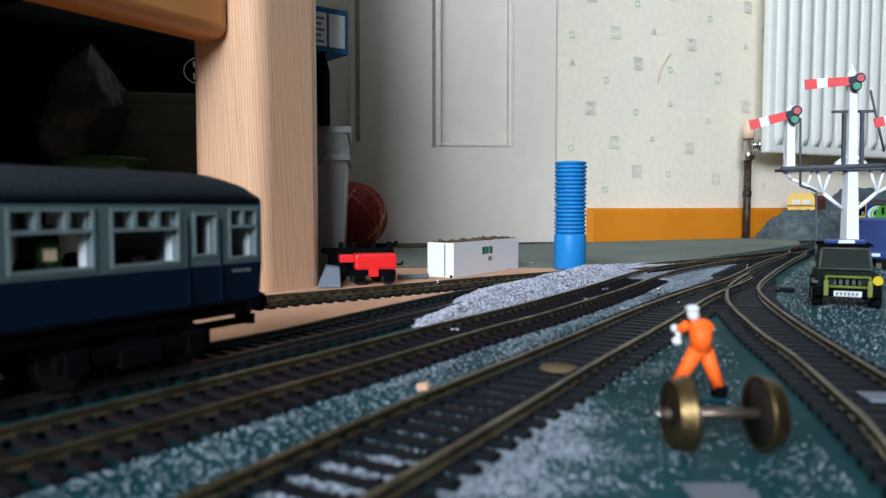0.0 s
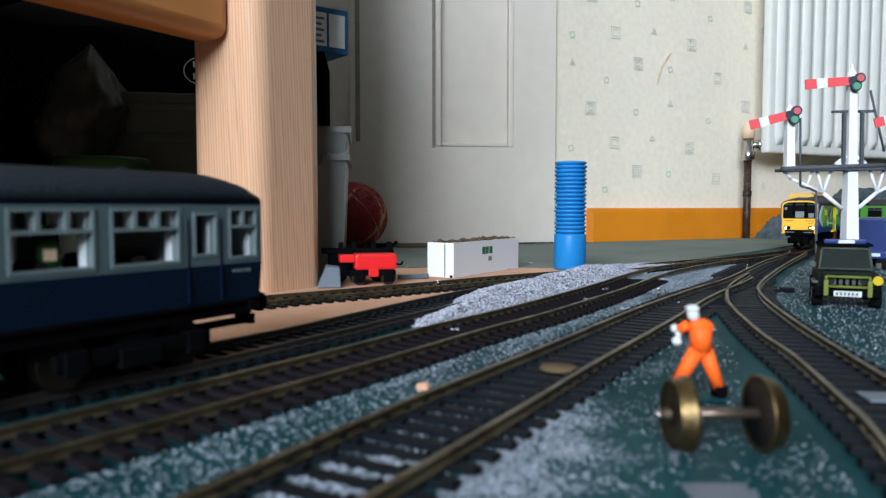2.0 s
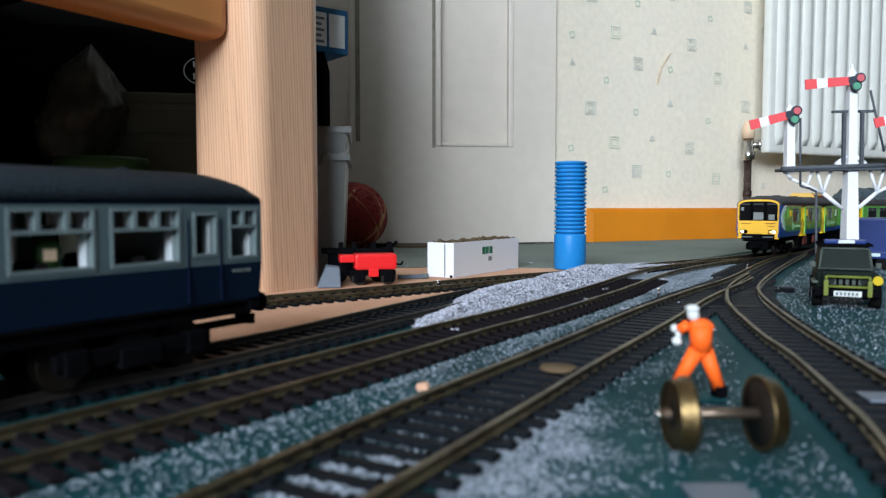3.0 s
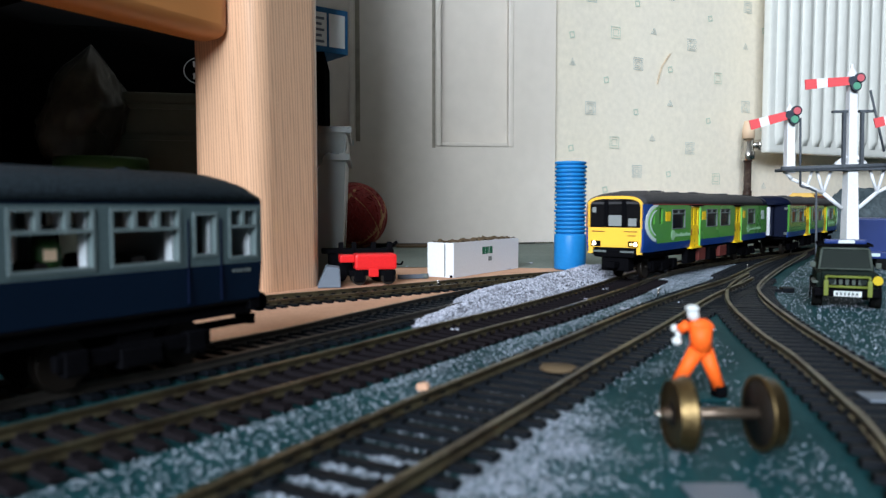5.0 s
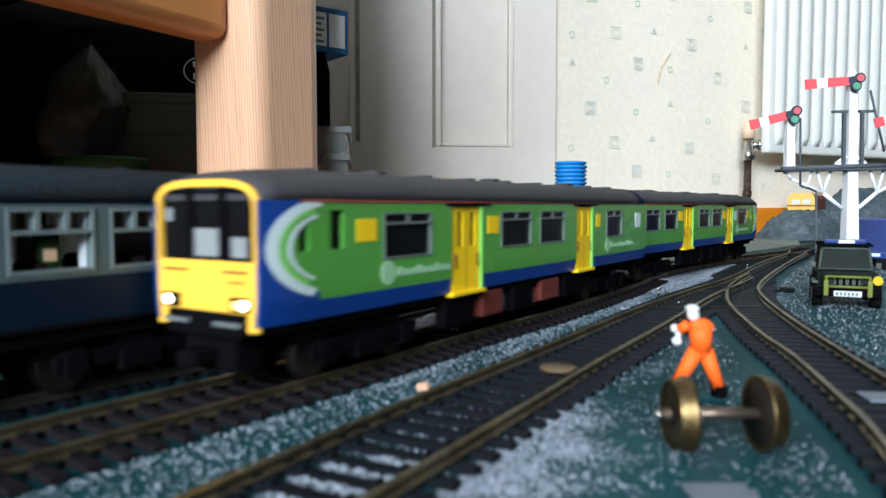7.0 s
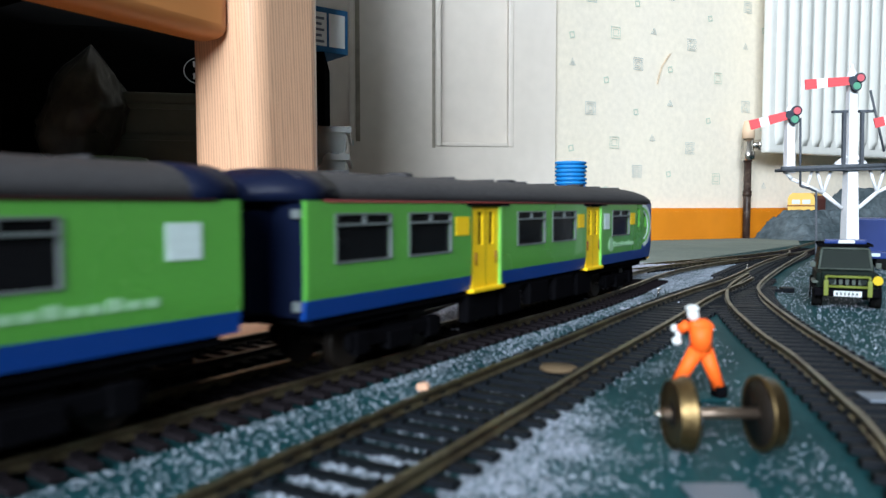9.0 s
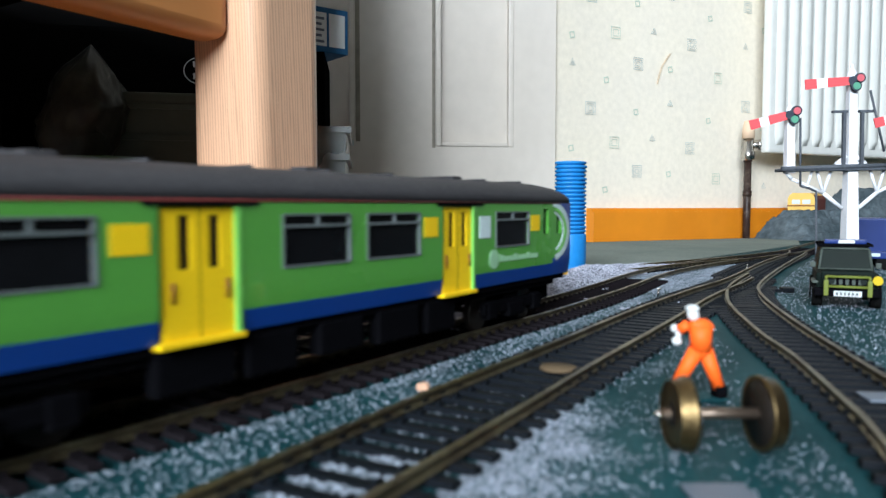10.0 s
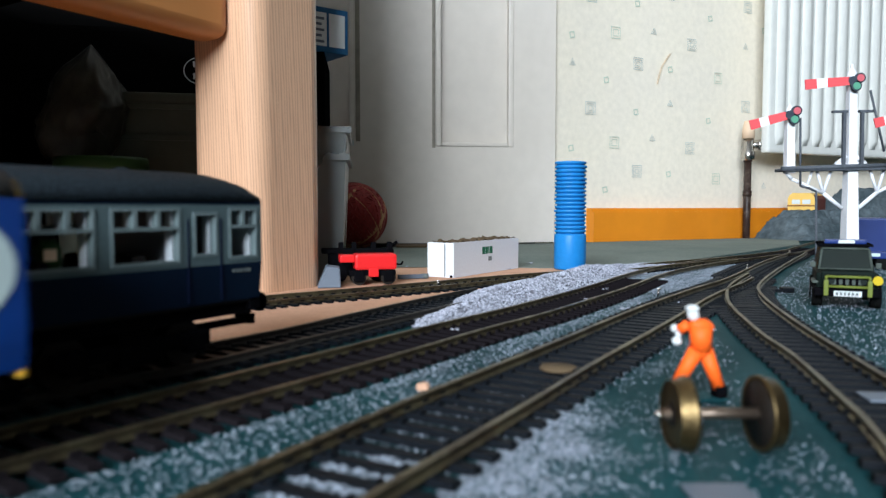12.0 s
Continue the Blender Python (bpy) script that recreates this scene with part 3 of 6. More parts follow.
def bogie(car, x, name="bogie"):
    bm = bmesh.new()
    block(bm, (x - 0.005, -0.013, 0.006), (x + 0.005, 0.013, 0.012), 0)
    b = part(name, bm, "black", car)
    for s in (-1, 1):
        y = s * 0.0135
        bm = bmesh.new()
        block(bm, (x - 0.022, y - 0.0012, 0.0055), (x + 0.022, y + 0.0012, 0.0095), 0, 0.0006)
        for dx in (-0.017, 0.017):
            block(bm, (x + dx - 0.003, y - 0.0018, 0.004), (x + dx + 0.003, y + 0.0018, 0.010), 0, 0.0006)
        block(bm, (x - 0.006, y - 0.002, 0.0035), (x + 0.006, y + 0.002, 0.0085), 0, 0.0006)
        part("side_frame", bm, "black", b)
    for dx in (-0.017, 0.017):
        bm = bmesh.new()
        for s in (-1, 1):
            rod(bm, (x + dx, s * 0.0072, 0.0062), (x + dx, s * 0.0092, 0.0062), 0.0062, n=20)
            rod(bm, (x + dx, s * 0.0068, 0.0062), (x + dx, s * 0.0072, 0.0062), 0.0068, n=20)
        rod(bm, (x + dx, -0.0125, 0.0062), (x + dx, 0.0125, 0.0062), 0.001, n=8)
        part("wheelset", bm, "wheel_dark", b)
    return b


def unit_car(lead):
    """One car of the two-car unit. Local x runs from the leading end back; the seen side is at -y."""
    car = thing("railcar", Matrix.Identity(4), "lime green and blue model railcar with " + ("yellow doors, lit yellow cab" if lead else "yellow doors, coupled behind"), "train", "two-car model train")
    L = CAR_L
    cab0, cab1 = (0.0, 0.034) if lead else (L - 0.034, L)
    z0, zb, z1 = 0.0160, 0.0205, 0.0432
    if lead:
        wins = [(43, 66), (109, 132.5), (140, 163), (211, 232)]
        doors = [(77.5, 96.5), (176, 194.5)]
        slits = [(11, 14.6), (22, 27)]
        stickers = [(32, 40), (99.5, 107), (198, 203)]
    else:
        wins = [(10, 33), (41, 63.5), (108, 131.5), (138, 162), (206, 231)]
        doors = [(76, 96), (174, 192.5)]
        slits = [(243, 247.5), (255, 259)]
        stickers = [(66, 74), (164, 171), (232.5, 239.5)]
    wz = (0.0283, 0.0403)
    holes = [(a * MM, b * MM, *wz) for a, b in wins] + [(a * MM, b * MM, 0.0318, 0.041) for a, b in slits]
    dholes = [(a * MM, b * MM, z0 + 0.0002, 0.0422) for a, b in doors]
    fx = (lambda x: x) if lead else (lambda x: L - x)

    def paint(x, z):
        u = fx(x)
        dz = abs(z - 0.0335) / 0.013
        if u < 0.0018:
            return 1
        if z < zb:
            return 1
        if u < 0.030:
            q = (0.0222 - u) / 0.0200, (z - 0.0325) / 0.0112
            if q[0] > 0 and q[0] * q[0] + q[1] * q[1] > 1:
                return 1
        return 0

    fine_x = [cab0 + k * (cab1 - cab0) / 24 for k in range(25)]
    fine_z = [zb + k * (z1 - zb) / 12 for k in range(13)]
    end = L if lead else 0.0
    for s in (-1, 1):
        bm = bmesh.new()
        y = s * HALF_W
        a0, a1 = (0.0, L) if lead else (0.0, L)
        side_wall(bm, a0, a1, z0, z1, y, -s * 0.0012, holes + dholes, fine_x, fine_z, paint)
        # tumblehome: the sides lean in a little below the waist and at the eaves
        for v in bm.verts:
            t = max(0.0, (0.024 - v.co.z) / 0.008)
            v.co.y -= s * 0.0009 * t * t
            u = max(0.0, 0.014 - fx(v.co.x)) / 0.014
            v.co.y -= s * 0.0008 * u * u
        part("side", bm, ["green", "blue", "pale", "pale_green"], car)
        for a, b in doors:
            bm = bmesh.new()
            yi = y - s * 0.0006
            mid = (a + b) / 2 * MM
            a_, b_ = a * MM, b * MM
            panes = [(mid - 0.0052, mid - 0.0022, 0.0298, 0.0402), (mid + 0.0022, mid + 0.0052, 0.0298, 0.0402)]
            side_wall(bm, a_ + 0.0012, b_ - 0.0012, z0 - 0.0006, 0.0418, yi, -s * 0.0008, panes, [mid - 0.00015, mid + 0.00015], (), lambda x, z, m_=mid: 1 if abs(x - m_) < 0.00015 else 0)
            door = part("door", bm, ["door_yellow", "black"], car, "yellow double sliding door")
            bm = bmesh.new()
            block(bm, (a_ - 0.0006, min(y + s * 0.0009, y - s * 0.002), z0 - 0.001), (b_ + 0.0006, max(y + s * 0.0009, y - s * 0.002), z0 + 0.0002), 0, 0.0003)
            part("door_step", bm, "door_yellow", door)
            bm = bmesh.new()
            block(bm, (a_ - 0.0035, min(y + s * 0.0006, y - s * 0.001), 0.0422), (b_ + 0.0045, max(y + s * 0.0006, y - s * 0.001), 0.0428), 0)
            part("door_gutter", bm, "black", door)
            for dx in (-0.0086, 0.0086):
                bm = bmesh.new()
                rod(bm, (mid + dx * 0.78, yi + s * 0.0002, 0.0235), (mid + dx * 0.78, yi + s * 0.0002, 0.0275), 0.0003, n=6)
                part("grab_rail", bm, "bus_brown", door)
            for p0, p1, q0, q1 in panes:
                bm = bmesh.new()
                block(bm, (p0, min(yi - s * 0.0006, yi - s * 0.0009), q0), (p1, max(yi - s * 0.0006, yi - s * 0.0009), q1))
                part("pane", bm, "glass", door)
            # paler green on the far jamb only, painting the light it catches
            bm = bmesh.new()
            for xx in (b_ - 0.0012,):
                block(bm, (xx, min(y + s * 0.0002, y - s * 0.0012), z0), (xx + 0.0012, max(y + s * 0.0002, y - s * 0.0012), 0.042), 0)
            part("lit_jamb", bm, "pale_green", car)
        for a, b in wins:
            bm = bmesh.new()
            a_, b_ = a * MM, b * MM
            lo_, hi_ = min(y - s * 0.0006, y + s * 0.0003), max(y - s * 0.0006, y + s * 0.0003)
            t = 0.00045
            for q in (((a_, wz[0]), (b_, wz[0] + t)), ((a_, wz[1] - t), (b_, wz[1])), ((a_, wz[0] + t), (a_ + t, wz[1] - t)), ((b_ - t, wz[0] + t), (b_, wz[1] - t)),
                      ((a_ + t, 0.0372), (b_ - t, 0.0378)), (((a_ + b_) / 2 - t / 2, 0.0378), ((a_ + b_) / 2 + t / 2, wz[1] - t))):
                block(bm, (q[0][0], lo_, q[0][1]), (q[1][0], hi_, q[1][1]))
            w = part("window", bm, "grey_trim", car)
            bm = bmesh.new()
            block(bm, (a_ + t, min(y - s * 0.0008, y - s * 0.0011), wz[0] + t), (b_ - t, max(y - s * 0.0008, y - s * 0.0011), wz[1] - t))
            part("pane", bm, "glass", w)
        bm = bmesh.new()
        for a, b in slits:
            block(bm, (a * MM, min(y - s * 0.0028, y - s * 0.0011), 0.0318), (b * MM, max(y - s * 0.0028, y - s * 0.0011), 0.041))
        part("cab_side_glass", bm, "glass", car)
        for ra, rb, mt, t0, t1 in ((1.03, 0.86, "pale", -72, 80), (0.86, 0.76, "pale_green", -60, 70), (0.72, 0.66, "pale", -64, 70)):
            bm = bmesh.new()
            rows_ = []
            for k in range(25):
                an = radians(t0 + (t1 - t0) * k / 24)
                row_ = []
                for r_ in (ra, rb):
                    u, z = 0.0222 - 0.0200 * r_ * math.cos(an), 0.0325 + 0.0112 * r_ * math.sin(an)
                    z = min(z, z1 - 0.0004)
                    w = max(0.0, 0.014 - u) / 0.014
                    tt = max(0.0, (0.024 - z) / 0.008)
                    row_.append([bm.verts.new((fx(u), y - s * (0.0008 * w * w + 0.0009 * tt * tt) + s * e, z)) for e in (0.0002, -0.0003)])
                rows_.append(row_)
            for p_, q_ in zip(rows_, rows_[1:]):
                bm.faces.new((p_[0][0], q_[0][0], q_[1][0], p_[1][0]))
                bm.faces.new((p_[0][0], q_[0][0], q_[0][1], p_[0][1]))
                bm.faces.new((p_[1][0], q_[1][0], q_[1][1], p_[1][1]))
            part("livery_arc", bm, mt, car)
        for a, b in stickers:
            bm = bmesh.new()
            block(bm, (a * MM, min(y, y + s * 0.0002), 0.0332), (b * MM, max(y, y + s * 0.0002), 0.0388))
            part("yellow_notice", bm, "door_yellow", car)
        for x, w_ in (((0.045, 0.028), (0.213, 0.034)) if lead else ((0.205, 0.03),)):
            # lettering too small to read: a roundel and a bar of even marks
            bm = bmesh.new()
            for k in range(9):
                block(bm, (x + 0.004 + k * w_ / 9, min(y, y + s * 0.0002), 0.0236), (x + 0.004 + (k + 0.8) * w_ / 9, max(y, y + s * 0.0002), 0.0252 + 0.0007 * (k % 3 == 0)))
            part("pale_lettering", bm, "lettering", car)
        bm2x = (0.252, 0.260) if lead else (0.1955, 0.2025)
        for x in ((0.045, 0.213) if lead else (0.205,)):
            bm = bmesh.new()
            rod(bm, (x, y - s * 0.0002, 0.0247), (x, y + s * 0.0002, 0.0247), 0.0032, n=16)
            part("pale_roundel", bm, "lettering", car)
        bm = bmesh.new()
        block(bm, (bm2x[0], min(y, y + s * 0.0002), 0.0318), (bm2x[1], max(y, y + s * 0.0002), 0.0388))
        part("pale_notice", bm, "pale", car)
        bm = bmesh.new()
        rod(bm, (0.012 if lead else 0.006, y + s * 0.0001, z1 - 0.0001), (L - 0.006 if lead else L - 0.012, y + s * 0.0001, z1 - 0.0001), 0.0003, n=6)
        part("cantrail_stripe", bm, "maroon", car, "thin red line along the eaves")
    # roof
    sec = roof_section(HALF_W, z1, 0.0510)
    bm = bmesh.new()
    rows = [(0.0, 1, 1, z1), (L, 1, 1, z1)]
    if lead:
        rows = [(0.0008, 0.965, 0.70, z1), (0.006, 0.985, 0.86, z1), (0.016, 1, 0.97, z1), (0.026, 1, 1, z1), (L - 0.008, 1, 1, z1), (L - 0.0004, 1, 0.94, z1)]
    else:
        rows = [(0.0004, 1, 0.94, z1), (0.008, 1, 1, z1), (L - 0.026, 1, 1, z1), (L - 0.016, 1, 0.97, z1), (L - 0.006, 0.985, 0.86, z1), (L - 0.0008, 0.965, 0.70, z1)]
    sweep(bm, sec, 0, L, steps=rows, smooth=True)
    roof = part("roof", bm, "roof", car)
    for k in range(1, 10):
        bm = bmesh.new()
        x = L * k / 10
        block(bm, (x - 0.0002, -0.009, z1 + 0.005), (x + 0.0002, 0.009, 0.0513), 0)
        part("roof_rib", bm, "roof", roof)
    for k in range(3):
        bm = bmesh.new()
        x = 0.06 + k * 0.072
        block(bm, (x, -0.003, 0.0500), (x + 0.006, 0.003, 0.0521), 0, 0.0006)
        part("roof_vent", bm, "roof", roof)
    # floor and underframe
    bm = bmesh.new()
    block(bm, (0.004, -HALF_W + 0.002, z0 - 0.002), (L - 0.004, HALF_W - 0.002, z0 + 0.002), 0)
    block(bm, (0.010, -0.015, 0.012), (L - 0.010, 0.015, z0), 0)
    part("underframe", bm, "black", car)
    rnd = random.Random(3 if lead else 8)
    for k in range(5):
        bm = bmesh.new()
        x = 0.076 + k * 0.023
        for s in (-1, 1):
            block(bm, (x, s * 0.015 - 0.002, 0.005 + 0.002 * rnd.random()), (x + 0.014 + 0.006 * rnd.random(), s * 0.015 + 0.002, 0.0145), 0, 0.0008)
        part("equipment_box", bm, "maroon" if lead and k in (1, 3) else "black", car)
    bogie(car, 0.042)
    bogie(car, L - 0.042)
    # inner end
    bm = bmesh.new()
    xe = L - 0.0008 if lead else 0.0008
    d = 1 if lead else -1
    block(bm, (min(xe, xe - d * 0.003), -HALF_W + 0.0012, z0), (max(xe, xe - d * 0.003), HALF_W - 0.0012, z1), 0, 0.0008)
    block(bm, (min(xe, xe + d * 0.0080), -0.0065, z0 + 0.001), (max(xe, xe + d * 0.0080), 0.0065, 0.041), 0, 0.0008)
    sweep(bm, [(y * 0.985, z) for y, z in sec], xe - d * 0.0012, xe + d * 0.0006, 0)
    e = part("inner_end", bm, "navy", car, "dark navy gangway end")
    bm = bmesh.new()
    hood = [(xe - d * 0.011, 1.004, 1.01, z1), (xe - d * 0.004, 1.006, 1.01, z1), (xe + d * 0.0006, 1.0, 0.96, z1), (xe + d * 0.0030, 0.62, 0.86, z1), (xe + d * 0.0080, 0.42, 0.62, z1)]
    sweep(bm, sec, 0, L, steps=hood, smooth=True)
    part("roof_hood", bm, "navy", e)
    xd = xe + d * 0.0080
    bm = bmesh.new()
    side_wall(bm, -0.0046, 0.0046, z0 + 0.0015, 0.0415, 0.0, 0.0010, [(-0.0016, 0.0016, 0.0300, 0.0400)])
    for v in bm.verts:
        v.co = Vector((xd + d * v.co.y, v.co.x, v.co.z))
    gd = part("gangway_door", bm, "white", e, "white gangway door")
    bm = bmesh.new()
    block(bm, (min(xd, xd + d * 0.0004), -0.0016, 0.0300), (max(xd, xd + d * 0.0004), 0.0016, 0.0400))
    part("pane", bm, "glass", gd)
    bm = bmesh.new()
    block(bm, (min(xe, xe + d * 0.0015), -0.0170, z1 - 0.004), (max(xe, xe + d * 0.0008), -0.0145, z1 - 0.0020), 0)
    block(bm, (min(xe, xe + d * 0.0015), -0.0170, z0 + 0.0020), (max(xe, xe + d * 0.0008), -0.0145, z0 + 0.0042), 0)
    part("end_bracket", bm, "grey_trim", e)
    # cab end
    f = (lambda x: x) if lead else (lambda x: L - x)

    def fb(bm, x0, x1, ya, yb, za, zc, mat=0, bevel=0.0):
        block(bm, (min(f(x0), f(x1)), ya, za), (max(f(x0), f(x1)), yb, zc), mat, bevel)

    hw = HALF_W - 0.0012
    bm = bmesh.new()
    # lower panel
    fb(bm, 0.0, 0.0012, -hw + 0.0002, hw - 0.0002, 0.0185, 0.0300, 0, 0.0005)
    fb(bm, 0.0, 0.0012, -hw + 0.0004, -hw + 0.0038, 0.0147, 0.0190, 0, 0.0005)
    fb(bm, 0.0, 0.0012, hw - 0.0038, hw - 0.0004, 0.0147, 0.0190, 0, 0.0005)
    # frame round the windscreen
    outer, inner = [], []
    for k in range(15):
        a = math.pi * k / 14
        c = math.cos(a)
        outer.append((hw * math.copysign(abs(c) ** 0.55, c), 0.0415 + 0.0064 * math.sin(a) ** 0.8))
        inner.append(((hw - 0.0016) * math.copysign(abs(c) ** 0.5, c), 0.0415 + 0.0048 * math.sin(a) ** 0.75))
    outer = [(hw, 0.0295)] + outer + [(-hw, 0.0295)]
    inner = [(hw - 0.0016, 0.0295)] + inner + [(-hw + 0.0016, 0.0295)]
    for x in (0.0,):
        vo = [bm.verts.new((f(0.0), y, z)) for y, z in outer]
        vi = [bm.verts.new((f(0.0), y, z)) for y, z in inner]
        wo = [bm.verts.new((f(0.0012), y * 0.985, z)) for y, z in outer]
        wi = [bm.verts.new((f(0.003), y, z)) for y, z in inner]
        for k in range(len(outer) - 1):
            bm.faces.new((vo[k], vo[k + 1], vi[k + 1], vi[k]))
            bm.faces.new((vo[k], vo[k + 1], wo[k + 1], wo[k]))
            bm.faces.new((vi[k], vi[k + 1], wi[k + 1], wi[k]))
    face = part("cab_front", bm, "yellow", car, "yellow cab front")
    bm = bmesh.new()
    vs = [bm.verts.new((f(0.0012), y, z)) for y, z in inner]
    bm.faces.new(vs)
    vs = [bm.verts.new((f(0.0016), y, z)) for y, z in inner]
    bm.faces.new(vs)
    part("windscreen", bm, "glass", face)
    bm = bmesh.new()
    for y in (-0.0055, 0.0055):
        fb(bm, 0.0004, 0.0014, y - 0.0013, y + 0.0013, 0.0295, 0.0465, 0)
    fb(bm, 0.0002, 0.0014, -hw + 0.002, hw - 0.002, 0.0292, 0.0302, 0)
    fb(bm, 0.0003, 0.0014, -0.013, 0.013, 0.0448, 0.0456, 0)
    part("windscreen_pillar", bm, "black", face)
    bm = bmesh.new()
    fb(bm, 0.0006, 0.0010, -0.0040, 0.0040, 0.0308, 0.0370)
    fb(bm, 0.0006, 0.0010, -0.0130, -0.0082, 0.0308, 0.0352)
    fb(bm, 0.0006, 0.0010, 0.0120, 0.0142, 0.0385, 0.0415)
    part("cab_blind", bm, "cab_fitting", face, "pale cab fittings behind the windscreen")
    bm = bmesh.new()
    for y in (-0.0115, 0.0115):
        fb(bm, -0.0004, 0.0006, y - 0.0030, y + 0.0030, 0.0190, 0.0222, 0, 0.0002)
    part("lamp_housing", bm, "black", face)
    for y, kind in ((0.0125, "lamp"), (-0.0130, "lamp"), (-0.0105, "marker")):
        bm = bmesh.new()
        rod(bm, (f(-0.0006), y, 0.0206), (f(0.0), y, 0.0206), 0.00105 if kind == "lamp" else 0.0009, n=14)
        part("headlamp", bm, (kind if lead else "lens_red"), face)
    bm = bmesh.new()
    for y in (-0.010, 0.010):
        fb(bm, -0.0003, 0.0001, y - 0.004, y + 0.004, 0.0274, 0.0279)
    fb(bm, -0.0003, 0.0001, -0.013, -0.008, 0.0252, 0.0256)
    part("handrail", bm, "bus_brown", face)
    bm = bmesh.new()
    fb(bm, -0.001, 0.006, -0.0125, 0.0125, 0.0130, 0.0185, 0, 0.001)
    fb(bm, 0.001, 0.010, -0.0085, 0.0085, 0.0050, 0.0130, 0, 0.001)
    fb(bm, -0.006, 0.002, -0.0030, 0.0030, 0.0070, 0.0105, 0, 0.0006)
    part("buffer_beam", bm, "black", car)
    bm = bmesh.new()
    for y in (-0.0085, 0.0085):
        fb(bm, -0.0016, -0.0008, y - 0.0042, y + 0.0042, 0.0158, 0.0168)
    part("buffer_plate", bm, "grey_trim", car)
    # seats seen through the glazing
    bm = bmesh.new()
    block(bm, (0.03, -0.012, z0 + 0.002), (L - 0.03, 0.012, 0.026), 0)
    part("seating", bm, "interior_dark", car)
    return car


def parked_coach():
    """The blue and grey coach on the siding; local x runs from its seen end back, the seen side at +y."""
    d = Vector((-0.527, -0.850)).normalized()
    start = Vector((-0.0505 - 0.0157, 0.2055 + 0.0098)) * 1.03
    coach = thing("coach", pose(start.x, start.y, RAIL, 0, 0, math.degrees(math.atan2(d.y, d.x))), "blue and grey model passenger coach parked on the siding", "coach")
    L, hw = 0.262, 0.0182
    z0, zg, zt, z1 = 0.0170, 0.0275, 0.0438, 0.0447
    wins = [(1.8, 12.3)] + [(28.3 + 23.6 * k, 48.1 + 23.6 * k) for k in range(9)] + [(248, 258)]
    slim = [(16.3, 24.3)]
    holes = [(a * MM, b * MM, 0.0287, 0.0430) for a, b in wins] + [(a * MM, b * MM, 0.0300, 0.0418) for a, b in slim]
    for s in (-1, 1):
        bm = bmesh.new()
        y = s * hw
        side_wall(bm, 0, L, z0, z1, y, -s * 0.0016, holes, (), (zg, zt), lambda x, z: 1 if zg < z < zt else 0)
        for v in bm.verts:
            t = max(0.0, (0.026 - v.co.z) / 0.009)
            v.co.y -= s * 0.0011 * t * t
        part("side", bm, ["coach_blue", "coach_grey"], coach)
        for k, (a, b, c, e) in enumerate(holes):
            bm = bmesh.new()
            lo_, hi_ = min(y - s * 0.0018, y + s * 0.0003), max(y - s * 0.0018, y + s * 0.0003)
            t = 0.0008
            bars = [((a, c), (b, c + t)), ((a, e - t), (b, e)), ((a, c + t), (a + t, e - t)), ((b - t, c + t), (b, e - t))]
            if b - a > 0.008:
                bars.append(((a + t, 0.0373), (b - t, 0.0382)))
                n = 3 if b - a > 0.015 else 2
                for i in range(1, n):
                    x = a + (b - a) * i / n
                    bars.append(((x - 0.0006, 0.0382), (x + 0.0006, e - t)))
            for q in bars:
                block(bm, (q[0][0], lo_, q[0][1]), (q[1][0], hi_, q[1][1]))
            part("window_frame", bm, "coach_frame", coach)
            # pale strips on one side of each opening: the light caught there, painted
            bm = bmesh.new()
            block(bm, (a + t, min(y - s * 0.0046, y - s * 0.0019), c), (a + t + 0.0005, max(y - s * 0.0046, y - s * 0.0019), e), 0)
            if b - a > 0.008:
                for i in range(1, n):
                    x = a + (b - a) * i / n
                    block(bm, (x - 0.0004, min(y - s * 0.0040, y - s * 0.0019), 0.0382), (x + 0.0004, max(y - s * 0.0040, y - s * 0.0019), e - t), 0)
            part("lit_reveal", bm, "reveal", coach)
    bm = bmesh.new()
    sec = roof_section(hw + 0.0004, z1, 0.0530)
    sweep(bm, sec, 0, L, steps=[(-0.0004, 0.96, 0.35, z1), (0.004, 1, 0.72, z1), (0.011, 1, 0.94, z1), (0.02, 1, 1, z1), (L, 1, 1, z1)], smooth=True)
    roof = part("roof", bm, "coach_roof", coach)
    for k in range(6):
        bm = bmesh.new()
        lathe(bm, [(0.0024, 0.0518), (0.0026, 0.0532), (0.0012, 0.0538)], 12, m=pose(0.03 + 0.04 * k, -0.003, 0))
        part("roof_vent", bm, "coach_roof", roof)
    bm = bmesh.new()
    block(bm, (0, -hw + 0.0016, z0), (0.0018, hw - 0.0016, z1), 0)
    block(bm, (-0.003, -0.006, z0 + 0.0005), (0.0, 0.006, 0.040), 0, 0.0008)
    part("end_wall", bm, "coach_blue", coach)
    bm = bmesh.new()
    block(bm, (0.0020, -hw + 0.002, 0.0262), (0.0026, hw - 0.0026, 0.0375), 0)
    part("end_lining", bm, "reveal", coach, "pale inner lining of the end wall")
    for x in (0.0145, 0.0262, 0.122, 0.154, 0.214):
        bm = bmesh.new()
        block(bm, (x, -hw + 0.0016, z0), (x + 0.001, hw - 0.0016, 0.042), 0)
        part("partition", bm, "coach_inside", coach)
    bm = bmesh.new()
    block(bm, (0.002, -hw + 0.002, z0 - 0.001), (L, hw - 0.002, z0 + 0.0015), 0)
    for k in range(9):
        x = 0.036 + k * 0.024
        for s in (-1, 1):
            block(bm, (x, s * 0.010 - 0.005, z0), (x + 0.004, s * 0.010 + 0.005, 0.031), 0, 0.001)
    part("seating", bm, "interior_dark", coach)
    bm = bmesh.new()
